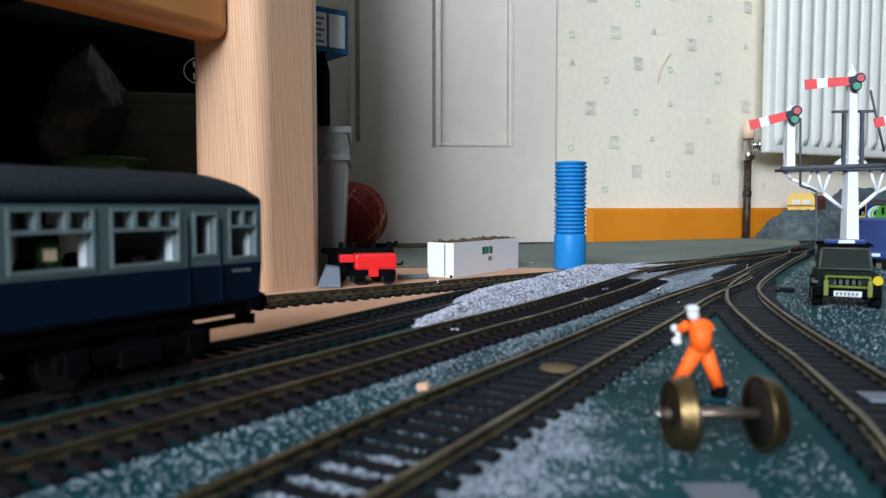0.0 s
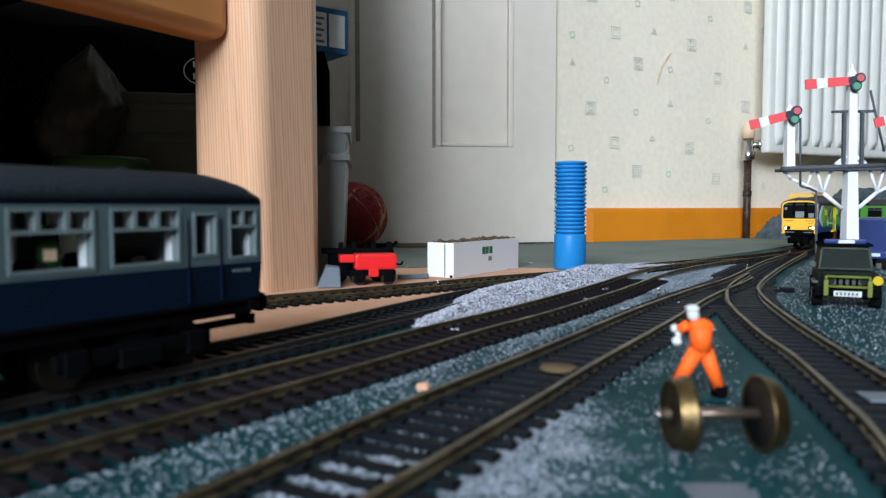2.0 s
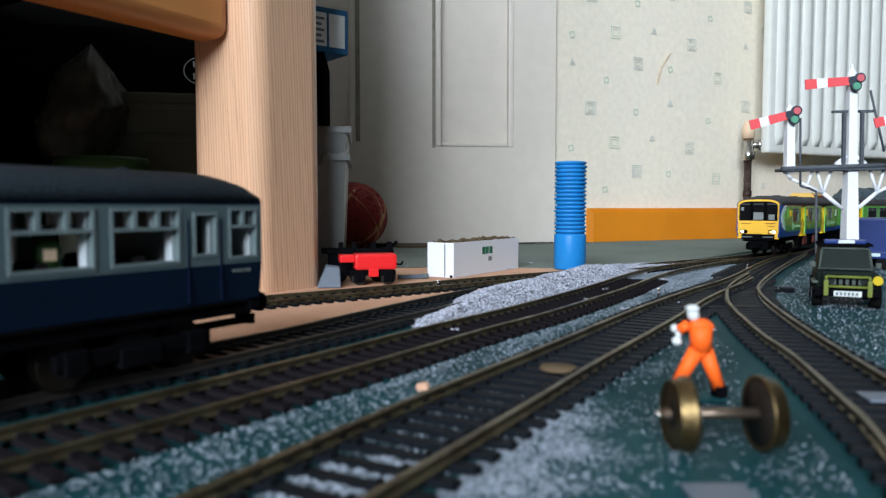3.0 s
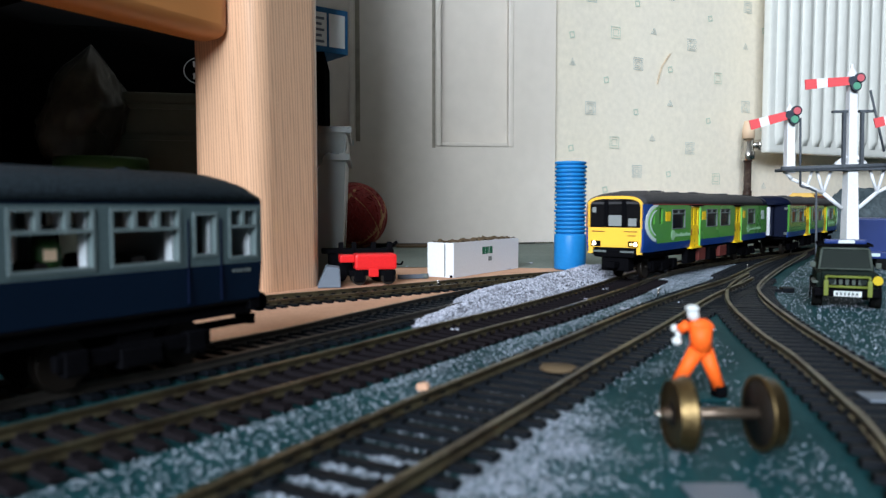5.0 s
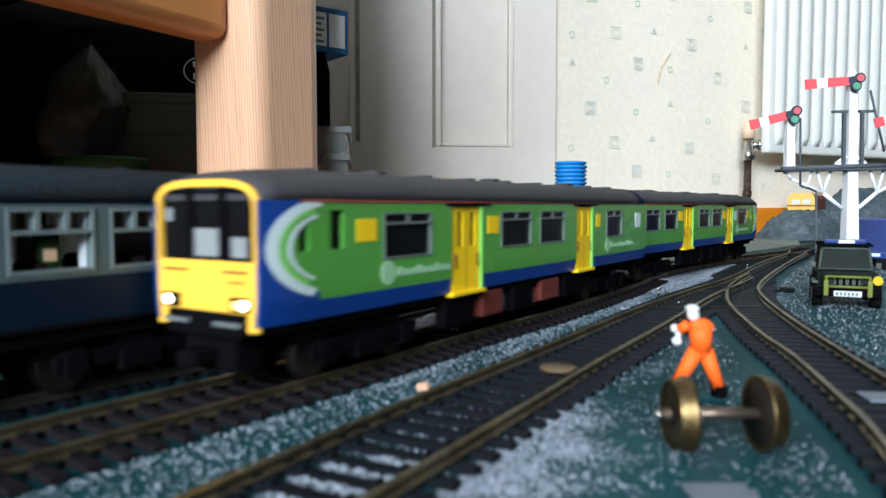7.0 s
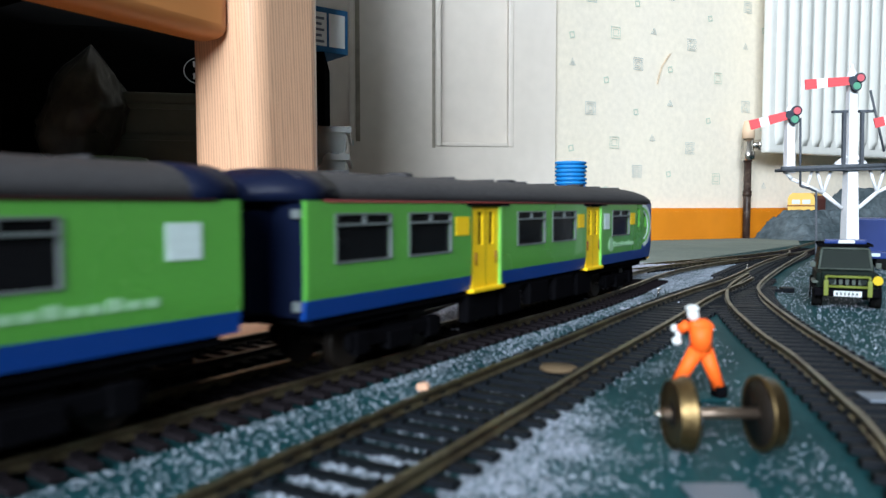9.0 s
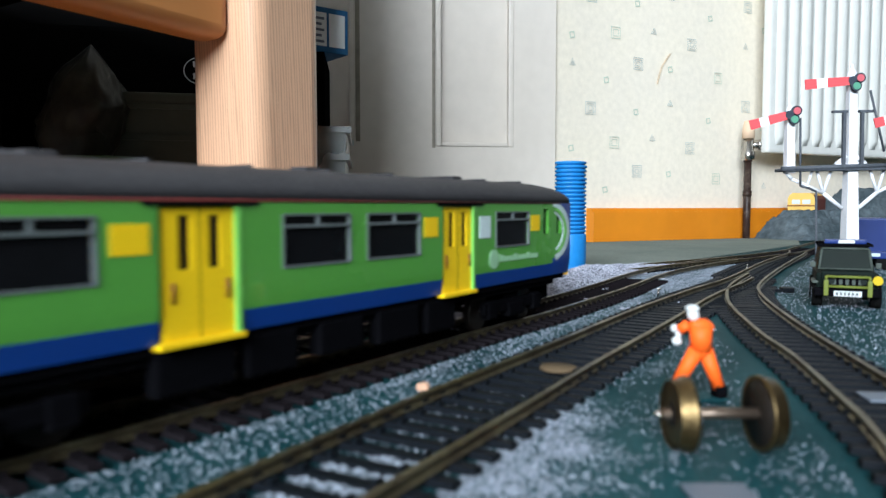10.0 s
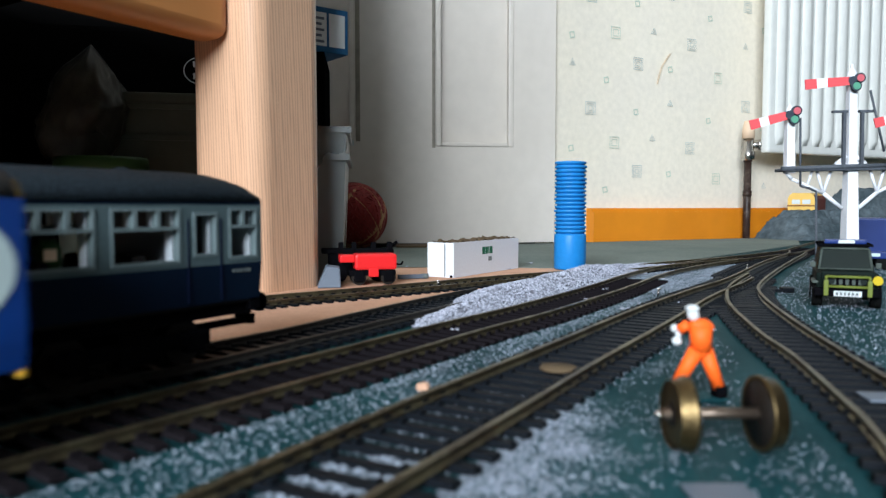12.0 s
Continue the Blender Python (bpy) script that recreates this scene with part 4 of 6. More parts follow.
    lathe(bm, [(0.0032, 0.0285), (0.0032, 0.034), (0.0022, 0.036)], 10, m=pose(0.0600, 0.012, 0))
    part("seat_back", bm, "lid", coach)
    bm = bmesh.new()
    block(bm, (0.0592, 0.0150, 0.0312), (0.0622, 0.0152, 0.0338), 0)
    part("paper_notice", bm, "cap", coach)
    bm = bmesh.new()
    for k in range(5):
        block(bm, (0.0045 + k * 0.0014, hw, 0.0250), (0.0055 + k * 0.0014, hw + 0.0001, 0.0259), 0)
    part("running_number", bm, "grey_trim", coach)
    bm = bmesh.new()
    for x in (0.0149, 0.0258):
        block(bm, (x, hw - 0.0002, z0 + 0.001), (x + 0.0003, hw + 0.0003, 0.040), 0)
    part("door_edge", bm, "navy", coach)
    bm = bmesh.new()
    block(bm, (0.001, -0.0145, 0.0125), (L, 0.0145, z0), 0)
    block(bm, (-0.001, -0.0165, 0.0135), (0.003, 0.0165, z0), 0, 0.0006)
    for k in range(4):
        block(bm, (0.085 + k * 0.025, -0.0155, 0.004), (0.102 + k * 0.025, 0.0155, 0.0135), 0, 0.001)
    part("underframe", bm, "black", coach)
    for s in (-1, 1):
        bm = bmesh.new()
        rod(bm, (0.0, s * 0.0115, 0.0148), (-0.0045, s * 0.0115, 0.0148), 0.0012, n=10)
        rod(bm, (-0.0045, s * 0.0115, 0.0148), (-0.0058, s * 0.0115, 0.0148), 0.0028, n=14)
        part("buffer", bm, "black", coach)
    bm = bmesh.new()
    block(bm, (-0.010, -0.002, 0.0068), (0.03, 0.002, 0.0085), 0)
    block(bm, (-0.011, -0.0035, 0.0066), (-0.009, 0.0035, 0.0098), 0)
    part("coupling", bm, "black", coach)
    bogie(coach, 0.038)
    bogie(coach, L - 0.038)


# ---- furniture and clutter behind the coach ----
BED_D = Vector((0.53, 0.848)).normalized()
BED_N = Vector((0.848, -0.53)).normalized()
BED_TURN = math.degrees(math.atan2(BED_N.y, BED_N.x))
POST = Vector((-0.098, 0.385))


def bed():
    """The bunk bed: a square rounded post, a rail and a slatted base; local x along the rail's normal, y along the rail away from the viewer."""
    bd = thing("bunk_bed", pose(POST.x, POST.y, 0, 0, 0, BED_TURN), "varnished pine bunk bed with rounded post and side rail", "bed")
    bm = bmesh.new()
    block(bm, (-0.0532, 0.0, FLOOR_Z), (0.0, 0.0545, 1.6), 0, 0.011, rounds=6)
    part("post", bm, "pine", bd)
    bm = bmesh.new()
    b2 = bmesh.new()
    # rail's unseen upper height is added to shade the door behind
    block(b2, (-0.012, -0.047, -0.7), (0.012, 0.30, 0.7), 0, 0.007, rounds=5)
    part("side_rail", b2, "pine_rail", bd, "orange varnished side rail, its unseen upper part added to block light", m=pose(-0.0295, -0.6990, 0.1825, 90, 0, 0))
    bm.free()
    # unseen base and two added black sheets keep the space below dark
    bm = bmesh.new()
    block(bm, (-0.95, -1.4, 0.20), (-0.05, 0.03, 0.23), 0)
    part("bed_base", bm, "cloth", bd, "unseen bed base, black to keep the storage space dark")
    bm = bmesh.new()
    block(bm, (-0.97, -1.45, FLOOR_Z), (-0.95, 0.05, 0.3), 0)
    part("dark_back_fill", bm, "cloth", bd, "added black panel standing in for the dark back of the storage space")
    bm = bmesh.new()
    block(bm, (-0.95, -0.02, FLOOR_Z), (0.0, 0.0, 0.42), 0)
    part("dark_backing", bm, "cloth", bd, "added black sheet standing in for the darkness behind the storage space", m=pose(POST.x, POST.y, 0, 0, 0, BED_TURN).inverted() @ pose(-0.128, 0.68, 0, 0, 0, 6))


bed()


def carrier_bag(m):
    """A slack plastic bag: a creased body drawn up to a peak, and a knotted loop of handles at its foot."""
    bag = thing("carrier_bag", m, "crumpled translucent plastic bag in the dark under the bed", "bag")
    bm = bmesh.new()
    n, rows = 72, 30
    rings = []
    for j in range(rows + 1):
        v = j / rows
        ring = []
        for k in range(n):
            a = 2 * math.pi * k / n
            wide = (0.55 + 0.75 * math.sin(math.pi * min(1.0, 0.18 + 0.62 * v))) * (1 - v ** 3.2)
            p = Vector((math.cos(a) * 1.3, math.sin(a) * 1.3, v * 3.0))
            fold = 1 + 0.16 * noise.noise(p * 1.1) + 0.13 * abs(noise.noise(p * 2.7)) - 0.10 * abs(noise.noise(Vector((a * 2.2, v * 1.4, 4.0))))
            ring.append(bm.verts.new((0.029 * wide * fold * math.cos(a) + 0.012 * v - 0.004, 0.024 * wide * fold * math.sin(a), 0.083 * v + 0.004 * noise.noise(p * 2.0) * (1 - abs(2 * v - 1)))))
        rings.append(ring)
    for a, b in zip(rings, rings[1:]):
        for k in range(n):
            bm.faces.new((a[k], a[(k + 1) % n], b[(k + 1) % n], b[k])).smooth = True
    bm.faces.new(rings[0][::-1])
    part("body", bm, "bag", bag)
    for x, z, r in ((0.016, 0.014, 0.011), (0.022, 0.012, 0.008)):
        bm = bmesh.new()
        pts = [Vector((x + r * math.cos(t), -0.021, z + 0.8 * r * math.sin(t))) for t in [math.pi * (0.1 + 0.8 * k / 8) for k in range(9)]]
        for a, b in zip(pts, pts[1:]):
            rod(bm, a, b, 0.0009, n=6)
        part("handle", bm, "bag", bag)


def tapered_tub(name, m, sx, sy, h, mat, label, lid=None):
    """An open-walled storage tub with a rolled rim, wider at the top."""
    tub = thing(name, m, label, "storage box")
    bm = bmesh.new()
    b0 = (sx * 0.44, sy * 0.44)
    b1 = (sx * 0.5, sy * 0.5)
    t = 0.0015
    rings = []
    for k, (hx, hy, z) in enumerate(((b0[0], b0[1], 0), (b1[0], b1[1], h), (b1[0] - t, b1[1] - t, h), (b0[0] - t, b0[1] - t, t))):
        rings.append([bm.verts.new((x * hx, y * hy, z)) for x, y in ((-1, -1), (1, -1), (1, 1), (-1, 1))])
    for a, b in zip(rings, rings[1:]):
        for i in range(4):
            bm.faces.new((a[i], a[(i + 1) % 4], b[(i + 1) % 4], b[i]))
    bm.faces.new(rings[0][::-1])
    bm.faces.new(rings[-1])
    part("body", bm, mat, tub)
    bm = bmesh.new()
    for z, e in ((h - 0.004, 0.003), (h * 0.78, 0.0015)):
        for s in (-1, 1):
            block(bm, (-b1[0] - e, s * b1[1] - 0.0015, z), (b1[0] + e, s * b1[1] + 0.0015, z + 0.004))
            block(bm, (s * b1[0] - 0.0015, -b1[1], z), (s * b1[0] + 0.0015, b1[1], z + 0.004))
    part("rim", bm, mat, tub)
    if lid:
        bm = bmesh.new()
        block(bm, (-b1[0] - 0.002, -b1[1] - 0.002, h), (b1[0] + 0.002, b1[1] + 0.002, h + 0.008), 0, 0.002)
        part("lid", bm, lid, tub)
    return tub


def clutter():
    tapered_tub("storage_tub", pose(-0.1040, 0.52, 0.0005, 0, 0, 6), 0.074, 0.10, 0.098, "tub", "clear plastic storage tub behind the bed post")
    blk = thing("black_carton", pose(-0.108, 0.522, 0.1025, 0, 0, 6), "black box standing on the clear tub", "box")
    bm = bmesh.new()
    block(bm, (-0.028, -0.030, 0), (0.026, 0.040, 0.048), 0, 0.001)
    part("carton", bm, "cloth", blk)
    ctn = thing("blue_carton", pose(-0.096, 0.51, 0.1510, 0, 0, 38), "small blue carton with a white label", "box")
    bm = bmesh.new()
    block(bm, (-0.050, -0.018, 0), (0.025, 0.014, 0.030), 0, 0.001)
    part("carton", bm, "carton", ctn)
    bm = bmesh.new()
    block(bm, (-0.006, -0.0184, 0.004), (0.008, -0.0180, 0.026))
    block(bm, (0.010, -0.0184, 0.004), (0.022, -0.0180, 0.026))
    part("paper_label", bm, "label", ctn)
    bm = bmesh.new()
    for k in range(5):
        block(bm, (-0.004, -0.0188, 0.006 + k * 0.0038), (0.006 - 0.002 * (k % 2), -0.0184, 0.0076 + k * 0.0038))
    part("illegible_print", bm, "grey", ctn)
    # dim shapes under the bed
    tapered_tub("storage_tub", pose(-0.222, 0.60, 0.0005, 0, 0, 12), 0.125, 0.12, 0.122, "tub_far", "lidded plastic tub, coloured dark for the shade under the bed", "tub_far")
    # added support for the bag and tag, black so that it stays hidden
    crate = thing("hidden_stand", pose(-0.300, 0.545, 0.0005, 0, 0, 10), "added black stand under the bag, lost in the dark", "crate")
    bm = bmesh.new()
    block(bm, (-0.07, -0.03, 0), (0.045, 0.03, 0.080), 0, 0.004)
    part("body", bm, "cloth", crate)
    carrier_bag(pose(-0.258, 0.53, 0.0800, 0, 0, 0) @ Matrix.Diagonal((0.8, 0.9, 1, 1)))
    tin = thing("round_tub", pose(-0.232, 0.50, 0.0005), "round tub with a green lid, coloured dark for the shade under the bed", "tub")
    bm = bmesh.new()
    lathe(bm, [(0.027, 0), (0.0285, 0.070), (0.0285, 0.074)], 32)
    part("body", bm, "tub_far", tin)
    bm = bmesh.new()
    lathe(bm, [(0.0295, 0.071), (0.030, 0.073), (0.030, 0.0775), (0.029, 0.0795), (0.0, 0.0797)], 40)
    part("lid", bm, "lid", tin)
    tag = thing("paper_tag", pose(-0.3120, 0.514, 0.0805, 0, 0, 12), "small pale paper tag standing on the added black stand", "tag")
    bm = bmesh.new()
    block(bm, (-0.0035, 0, 0), (0.0035, 0.0006, 0.068))
    part("card", bm, "cloth", tag)
    bm = bmesh.new()
    block(bm, (-0.0030, -0.0004, 0.054), (0.0030, 0.0, 0.067))
    part("paper", bm, "bag", tag)
    sign = thing("black_bag", pose(-0.20, 0.63, 0.122, 0, 0, 10), "black bag with a pale oval print, under the bed", "bag")
    bm = bmesh.new()
    block(bm, (-0.22, 0, 0), (0.06, 0.06, 0.075), 0, 0.004)
    part("cloth", bm, "cloth", sign)
    bm = bmesh.new()
    for k in range(28):
        a, b = 2 * math.pi * k / 28, 2 * math.pi * (k + 1) / 28
        ps = [(0.014 * r * math.cos(q), 0.0115 * r * math.sin(q)) for q, r in ((a, 1), (b, 1), (b, 0.94), (a, 0.94))]
        bm.faces.new([bm.verts.new((-0.006 + u, -0.0006, 0.040 + v)) for u, v in ps])
    for v, w in ((0.005, 0.008), (-0.005, 0.008)):
        for k in range(3):
            block(bm, (-0.012 + k * 0.005, -0.0008, 0.038 + v), (-0.009 + k * 0.005, -0.0004, 0.043 + v))
    part("oval_print", bm, "label", sign)


clutter()


def rubber_band_ball():
    ball = thing("rubber_band_ball", pose(-0.098, 0.80, 0.0006), "ball wound from dark red and tan rubber bands", "ball")
    bm = bmesh.new()
    r = 0.036
    lathe(bm, [(r * math.sin(math.pi * k / 16), r - r * math.cos(math.pi * k / 16)) for k in range(17)], 32)
    part("core", bm, "band", ball)
    rnd = random.Random(11)
    for i in range(46):
        bm = bmesh.new()
        ax = Vector((rnd.gauss(0, 1), rnd.gauss(0, 1), rnd.gauss(0, 0.6))).normalized()
        q = ax.to_track_quat("Z", "Y")
        w, h, off = rnd.uniform(0.0008, 0.0022), 0.0009, rnd.uniform(-0.25, 0.25) * r
        rr = math.sqrt(r * r - off * off)
        n = 40
        rings = []
        for k in range(n):
            a = 2 * math.pi * k / n
            e = Vector((math.cos(a), math.sin(a), 0))
            rings.append([bm.verts.new(q @ (e * (rr + dr) + Vector((0, 0, off + dz))) + Vector((0, 0, r))) for dr, dz in ((-0.0006, -w), (h, -w * 0.8), (h, w * 0.8), (-0.0006, w))])
        for k in range(n):
            for j in range(4):
                bm.faces.new((rings[k][j], rings[(k + 1) % n][j], rings[(k + 1) % n][(j + 1) % 4], rings[k][(j + 1) % 4]))
        part("band", bm, "band_tan" if i % 9 == 0 else "band", ball)


rubber_band_ball()


def red_wagon():
    wg = thing("wagon", pose(-0.0450, 0.4365, 0.0006, 0, 0, 14), "small bright red model wagon on black running gear", "wagon")
    bm = bmesh.new()
    block(bm, (-0.0085, -0.007, 0.009), (0.0165, 0.007, 0.0185), 0, 0.0016)
    block(bm, (-0.017, -0.0055, 0.0135), (-0.0085, 0.0055, 0.0180), 0, 0.0008)
    block(bm, (-0.0005, -0.0076, 0.005), (0.0055, 0.0076, 0.0100), 0, 0.0006)
    part("body", bm, "red", wg)
    bm = bmesh.new()
    block(bm, (-0.012, -0.006, 0.0055), (0.016, 0.006, 0.0088), 0, 0.0006)
    for x in (-0.006, 0.0115):
        block(bm, (x - 0.003, -0.0072, 0.002), (x + 0.003, -0.0058, 0.009), 0, 0.0005)
    part("chassis", bm, "black", wg)
    for x in (-0.006, 0.0115):
        bm = bmesh.new()
        for y in (-0.005, 0.005):
            rod(bm, (x, y - 0.0006, 0.0045), (x, y + 0.0006, 0.0045), 0.0045, n=16)
        rod(bm, (x, -0.006, 0.0045), (x, 0.006, 0.0045), 0.0008, n=8)
        part("wheelset", bm, "wheel_dark", wg)
    bm = bmesh.new()
    rod(bm, (0.016, 0, 0.012), (0.0205, 0, 0.0115), 0.0006, n=6)
    rod(bm, (0.0205, 0, 0.0115), (0.0212, 0, 0.0135), 0.0006, n=6)
    part("coupling_hook", bm, "black", wg)
    # buffer stop beside it
    st = thing("buffer_stop", pose(-0.0655, 0.4225, 0.0006, 0, 0, 10), "grey plastic wedge-shaped buffer stop", "buffer stop")
    bm = bmesh.new()
    vs = [bm.verts.new((x, y, z)) for y in (-0.008, 0.008) for x, z in ((-0.0075, 0), (0.0060, 0), (0.0055, 0.0115), (-0.0020, 0.0125))]
    bm.faces.new(vs[:4])
    bm.faces.new(vs[4:][::-1])
    for k in range(4):
        bm.faces.new((vs[k], vs[(k + 1) % 4], vs[4 + (k + 1) % 4], vs[4 + k]))
    bmesh.ops.bevel(bm, geom=bm.edges[:], offset=0.0005, segments=1, affect="EDGES")
    part("wedge", bm, "grey", st)
    # black wagon frame behind
    fr = thing("wagon_chassis", pose(-0.0535, 0.456, 0.0006, 0, 0, 12), "black model wagon chassis with upright stakes", "wagon")
    bm = bmesh.new()
    block(bm, (-0.022, -0.006, 0.0175), (0.022, 0.006, 0.0205), 0, 0.0006)
    for x in (-0.012, -0.004, 0.008, 0.018):
        block(bm, (x, -0.006, 0.0100), (x + 0.003, -0.003, 0.0245), 0, 0.0004)
    block(bm, (-0.018, -0.005, 0.004), (0.018, 0.005, 0.0175), 0, 0.0008)
    rod(bm, (0.020, 0, 0.0205), (0.025, 0, 0.0245), 0.0010, n=8)
    for x in (-0.012, 0.012):
        rod(bm, (x, -0.007, 0.0055), (x, 0.007, 0.0055), 0.0055, n=16)
    part("frame", bm, "black", fr)
    lv = thing("point_lever", pose(-0.0185, 0.4700, 0.0006, 0, 0, 20), "small grey metal point lever with an eyelet", "lever")
    bm = bmesh.new()
    block(bm, (-0.011, -0.0012, 0.0), (0.006, 0.0012, 0.0028), 0, 0.0004)
    part("bar", bm, "grey", lv)
    bm = bmesh.new()
    rod(bm, (0.0075, 0, 0.0), (0.0075, 0, 0.003), 0.0022, n=12)
    part("eyelet", bm, "grey_trim", lv)


red_wagon()


def white_trough():
    a, b = Vector((0.007, 0.474)), Vector((0.057, 0.552))
    d = b - a
    L = d.length
    bx = thing("white_trough", pose(a.x, a.y, 0.0006, 0, 0, math.degrees(math.atan2(d.y, d.x))), "white polystyrene trough filled with cork chippings, green print", "box")
    bm = bmesh.new()
    h, w, t = 0.0228, 0.0205, 0.0018
    for lo, hi in (((0, 0, 0), (L, t, h)), ((0, w - t, 0), (L, w, h)), ((0, t, 0), (t, w - t, h)), ((L - t, t, 0), (L, w - t, h)), ((t, t, 0), (L - t, w - t, t))):
        block(bm, lo, hi, 0)
    part("body", bm, "box_white", bx)
    bm = bmesh.new()
    for y in (0.0065,):
        block(bm, (-0.0006, y, 0.0005), (0.0, y + 0.0005, h - 0.0008), 0)
    part("end_seam", bm, "grey_trim", bx)
    bm = bmesh.new()
    block(bm, (-0.0004, 0.001, 0.0), (0.0002, 0.0028, 0.0016), 0)
    part("foot_notch", bm, "black", bx)
    bm = bmesh.new()
    nx, ny = 40, 8
    g = [[bm.verts.new((t + (L - 2 * t) * i / nx, t + (w - 2 * t) * j / ny, h - 0.0006 + 0.0022 * noise.noise(Vector((i * 0.6, j * 0.8, 2))) + 0.0010)) for j in range(ny + 1)] for i in range(nx + 1)]
    for i in range(nx):
        for j in range(ny):
            bm.faces.new((g[i][j], g[i + 1][j], g[i + 1][j + 1], g[i][j + 1]))
    part("chippings", bm, "cork", bx)
    bm = bmesh.new()
    for x0, x1 in ((0.0375, 0.0412), (0.0420, 0.0452), (0.0460, 0.0472), (0.0480, 0.0518)):
        block(bm, (x0, -0.0002, 0.0135), (x1, 0.0, 0.0186), 0)
    part("green_mark", bm, "print_green", bx)
    bm = bmesh.new()
    for x0 in (0.0462, 0.0488):
        block(bm, (x0, -0.0002, 0.0085), (x0 + 0.002, 0.0, 0.0115), 0)
    part("small_print", bm, "grey_trim", bx)


white_trough()


def cap_stack():
    st = thing("cap_stack", pose(0.0948, 0.545, 0.0006), "tall stack of nested ribbed blue plastic caps", "caps")
    bm = bmesh.new()
    r = 0.0118
    lathe(bm, [(r * 0.97, 0), (r, 0.001), (r, 0.0250), (r * 0.97, 0.0262), (r * 0.9, 0.0263)], 40)
    part("bottom_cap", bm, "cup", st)
    z = 0.0263
    k = 0
    while z < 0.079:
        bm = bmesh.new()
        rr = r * (0.985 + 0.012 * math.sin(k * 1.7))
        lathe(bm, [(rr * 0.86, z), (rr * 0.9, z + 0.0002), (rr * 0.9, z + 0.0010), (rr, z + 0.0012), (rr, z + 0.0026), (rr * 0.97, z + 0.00292), (rr * 0.86, z + 0.00295)], 36, m=pose(0.0002 * math.sin(k * 2.1), 0.0002 * math.cos(k * 1.3), 0))
        part("cap", bm, "cup", st)
        z += 0.00296
        k += 1


cap_stack()


def figure():
    """The painted model workman: one plain mesh."""
    bm = bmesh.new()

    def blob(c, r, mat, n=2):
        b2 = bmesh.new()
        bmesh.ops.create_icosphere(b2, subdivisions=n, radius=1)
        for v in b2.verts:
            v.co = Vector((v.co.x * r[0], v.co.y * r[1], v.co.z * r[2])) + Vector(c)
        for q in b2.faces:
            q.smooth = True
        merge(bm, b2, mat)

    rod(bm, (-0.0058, 0.0030, 0.0032), (-0.0012, 0.0004, 0.0130), 0.0016, 0.0021, 12, 0)
    rod(bm, (0.0046, -0.0006, 0.0032), (0.0012, 0.0004, 0.0130), 0.0016, 0.0021, 12, 0)
    blob((0, 0.0004, 0.0128), (0.0031, 0.0023, 0.0024), 0)
    rod(bm, (0, 0.0004, 0.0128), (0.0002, 0.0002, 0.0196), 0.0027, 0.0030, 14, 0)
    blob((0.0002, 0.0002, 0.0196), (0.0034, 0.0022, 0.0019), 0)
    rod(bm, (-0.0030, 0.0004, 0.0200), (-0.0052, 0.0018, 0.0182), 0.0014, 0.0013, 10, 0)
    rod(bm, (0.0026, 0.0, 0.0198), (0.0024, 0.0018, 0.0150), 0.0012, 0.0011, 10, 0)
    blob((-0.0060, 0.0024, 0.0186), (0.0012, 0.0010, 0.0011), 1)
    blob((-0.0056, 0.0024, 0.0152), (0.0014, 0.0012, 0.0012), 1)
    rod(bm, (-0.0052, 0.0020, 0.0180), (-0.0052, 0.0024, 0.0156), 0.0008, 0.0008, 8, 1)
    blob((-0.0016, 0.0006, 0.0226), (0.0017, 0.0018, 0.0021), 1)
    blob((-0.0018, 0.0004, 0.0240), (0.0019, 0.0021, 0.0011), 1)
    for x, y in ((-0.0058, 0.0030), (0.0048, -0.0008)):
        block(bm, (x - 0.0016, y - 0.0018, 0.0007), (x + 0.0014, y + 0.0024, 0.0038), 2, 0.0006)
    block(bm, (-0.0075, -0.0025, 0.0), (0.0065, 0.0055, 0.0007), 3)
    for v in bm.verts:
        v.co.x -= 0.07 * max(0.0, v.co.z - 0.010)
    ob = part("model_workman", bm, ["suit", "label", "black", "board"], m=pose(0.0630, 0.176, 0.0, 0, 0, 8) @ Matrix.Diagonal((0.92, 0.92, 0.93, 1)))
    tagged(ob, "painted model workman figurine in orange overalls and white helmet", "figurine")


figure()


def loose_wheelset():
    ws = thing("loose_wheelset", pose(0.0537, 0.1385, 0.0073, 0, 0, 1.5), "loose bronze-rimmed model wheelset lying on the board", "wheelset")
    for s in (-1, 1):
        bm = bmesh.new()
        m = pose(s * 0.0072, 0, 0, 0, 90 * s, 0)
        lathe(bm, [(0.0063, -0.0002), (0.0066, -0.0004), (0.0073, -0.0004), (0.0073, 0.0003), (0.0067, 0.0008), (0.0065, 0.0028), (0.0064, 0.0029), (0.0063, 0.0024)], 40, m=m)
        w = part("wheel", bm, "brass", ws)
        bm = bmesh.new()
        lathe(bm, [(0.0, -0.0003), (0.0064, -0.0003), (0.0064, 0.0025), (0.003, 0.0018), (0.0018, 0.0030), (0.0, 0.0030)], 32, m=m)
        part("wheel_centre", bm, "wheel_dark", w)
    bm = bmesh.new()
    rod(bm, (-0.0118, 0, 0), (0.0118, 0, 0), 0.0011, n=14)
    part("axle", bm, "steel", ws)
    for s in (-1, 1):
        bm = bmesh.new()
        rod(bm, (s * 0.0118, 0, 0), (s * 0.0132, 0, 0), 0.0011, 0.0003, n=12)
        part("pinpoint", bm, "chrome", ws)


loose_wheelset()


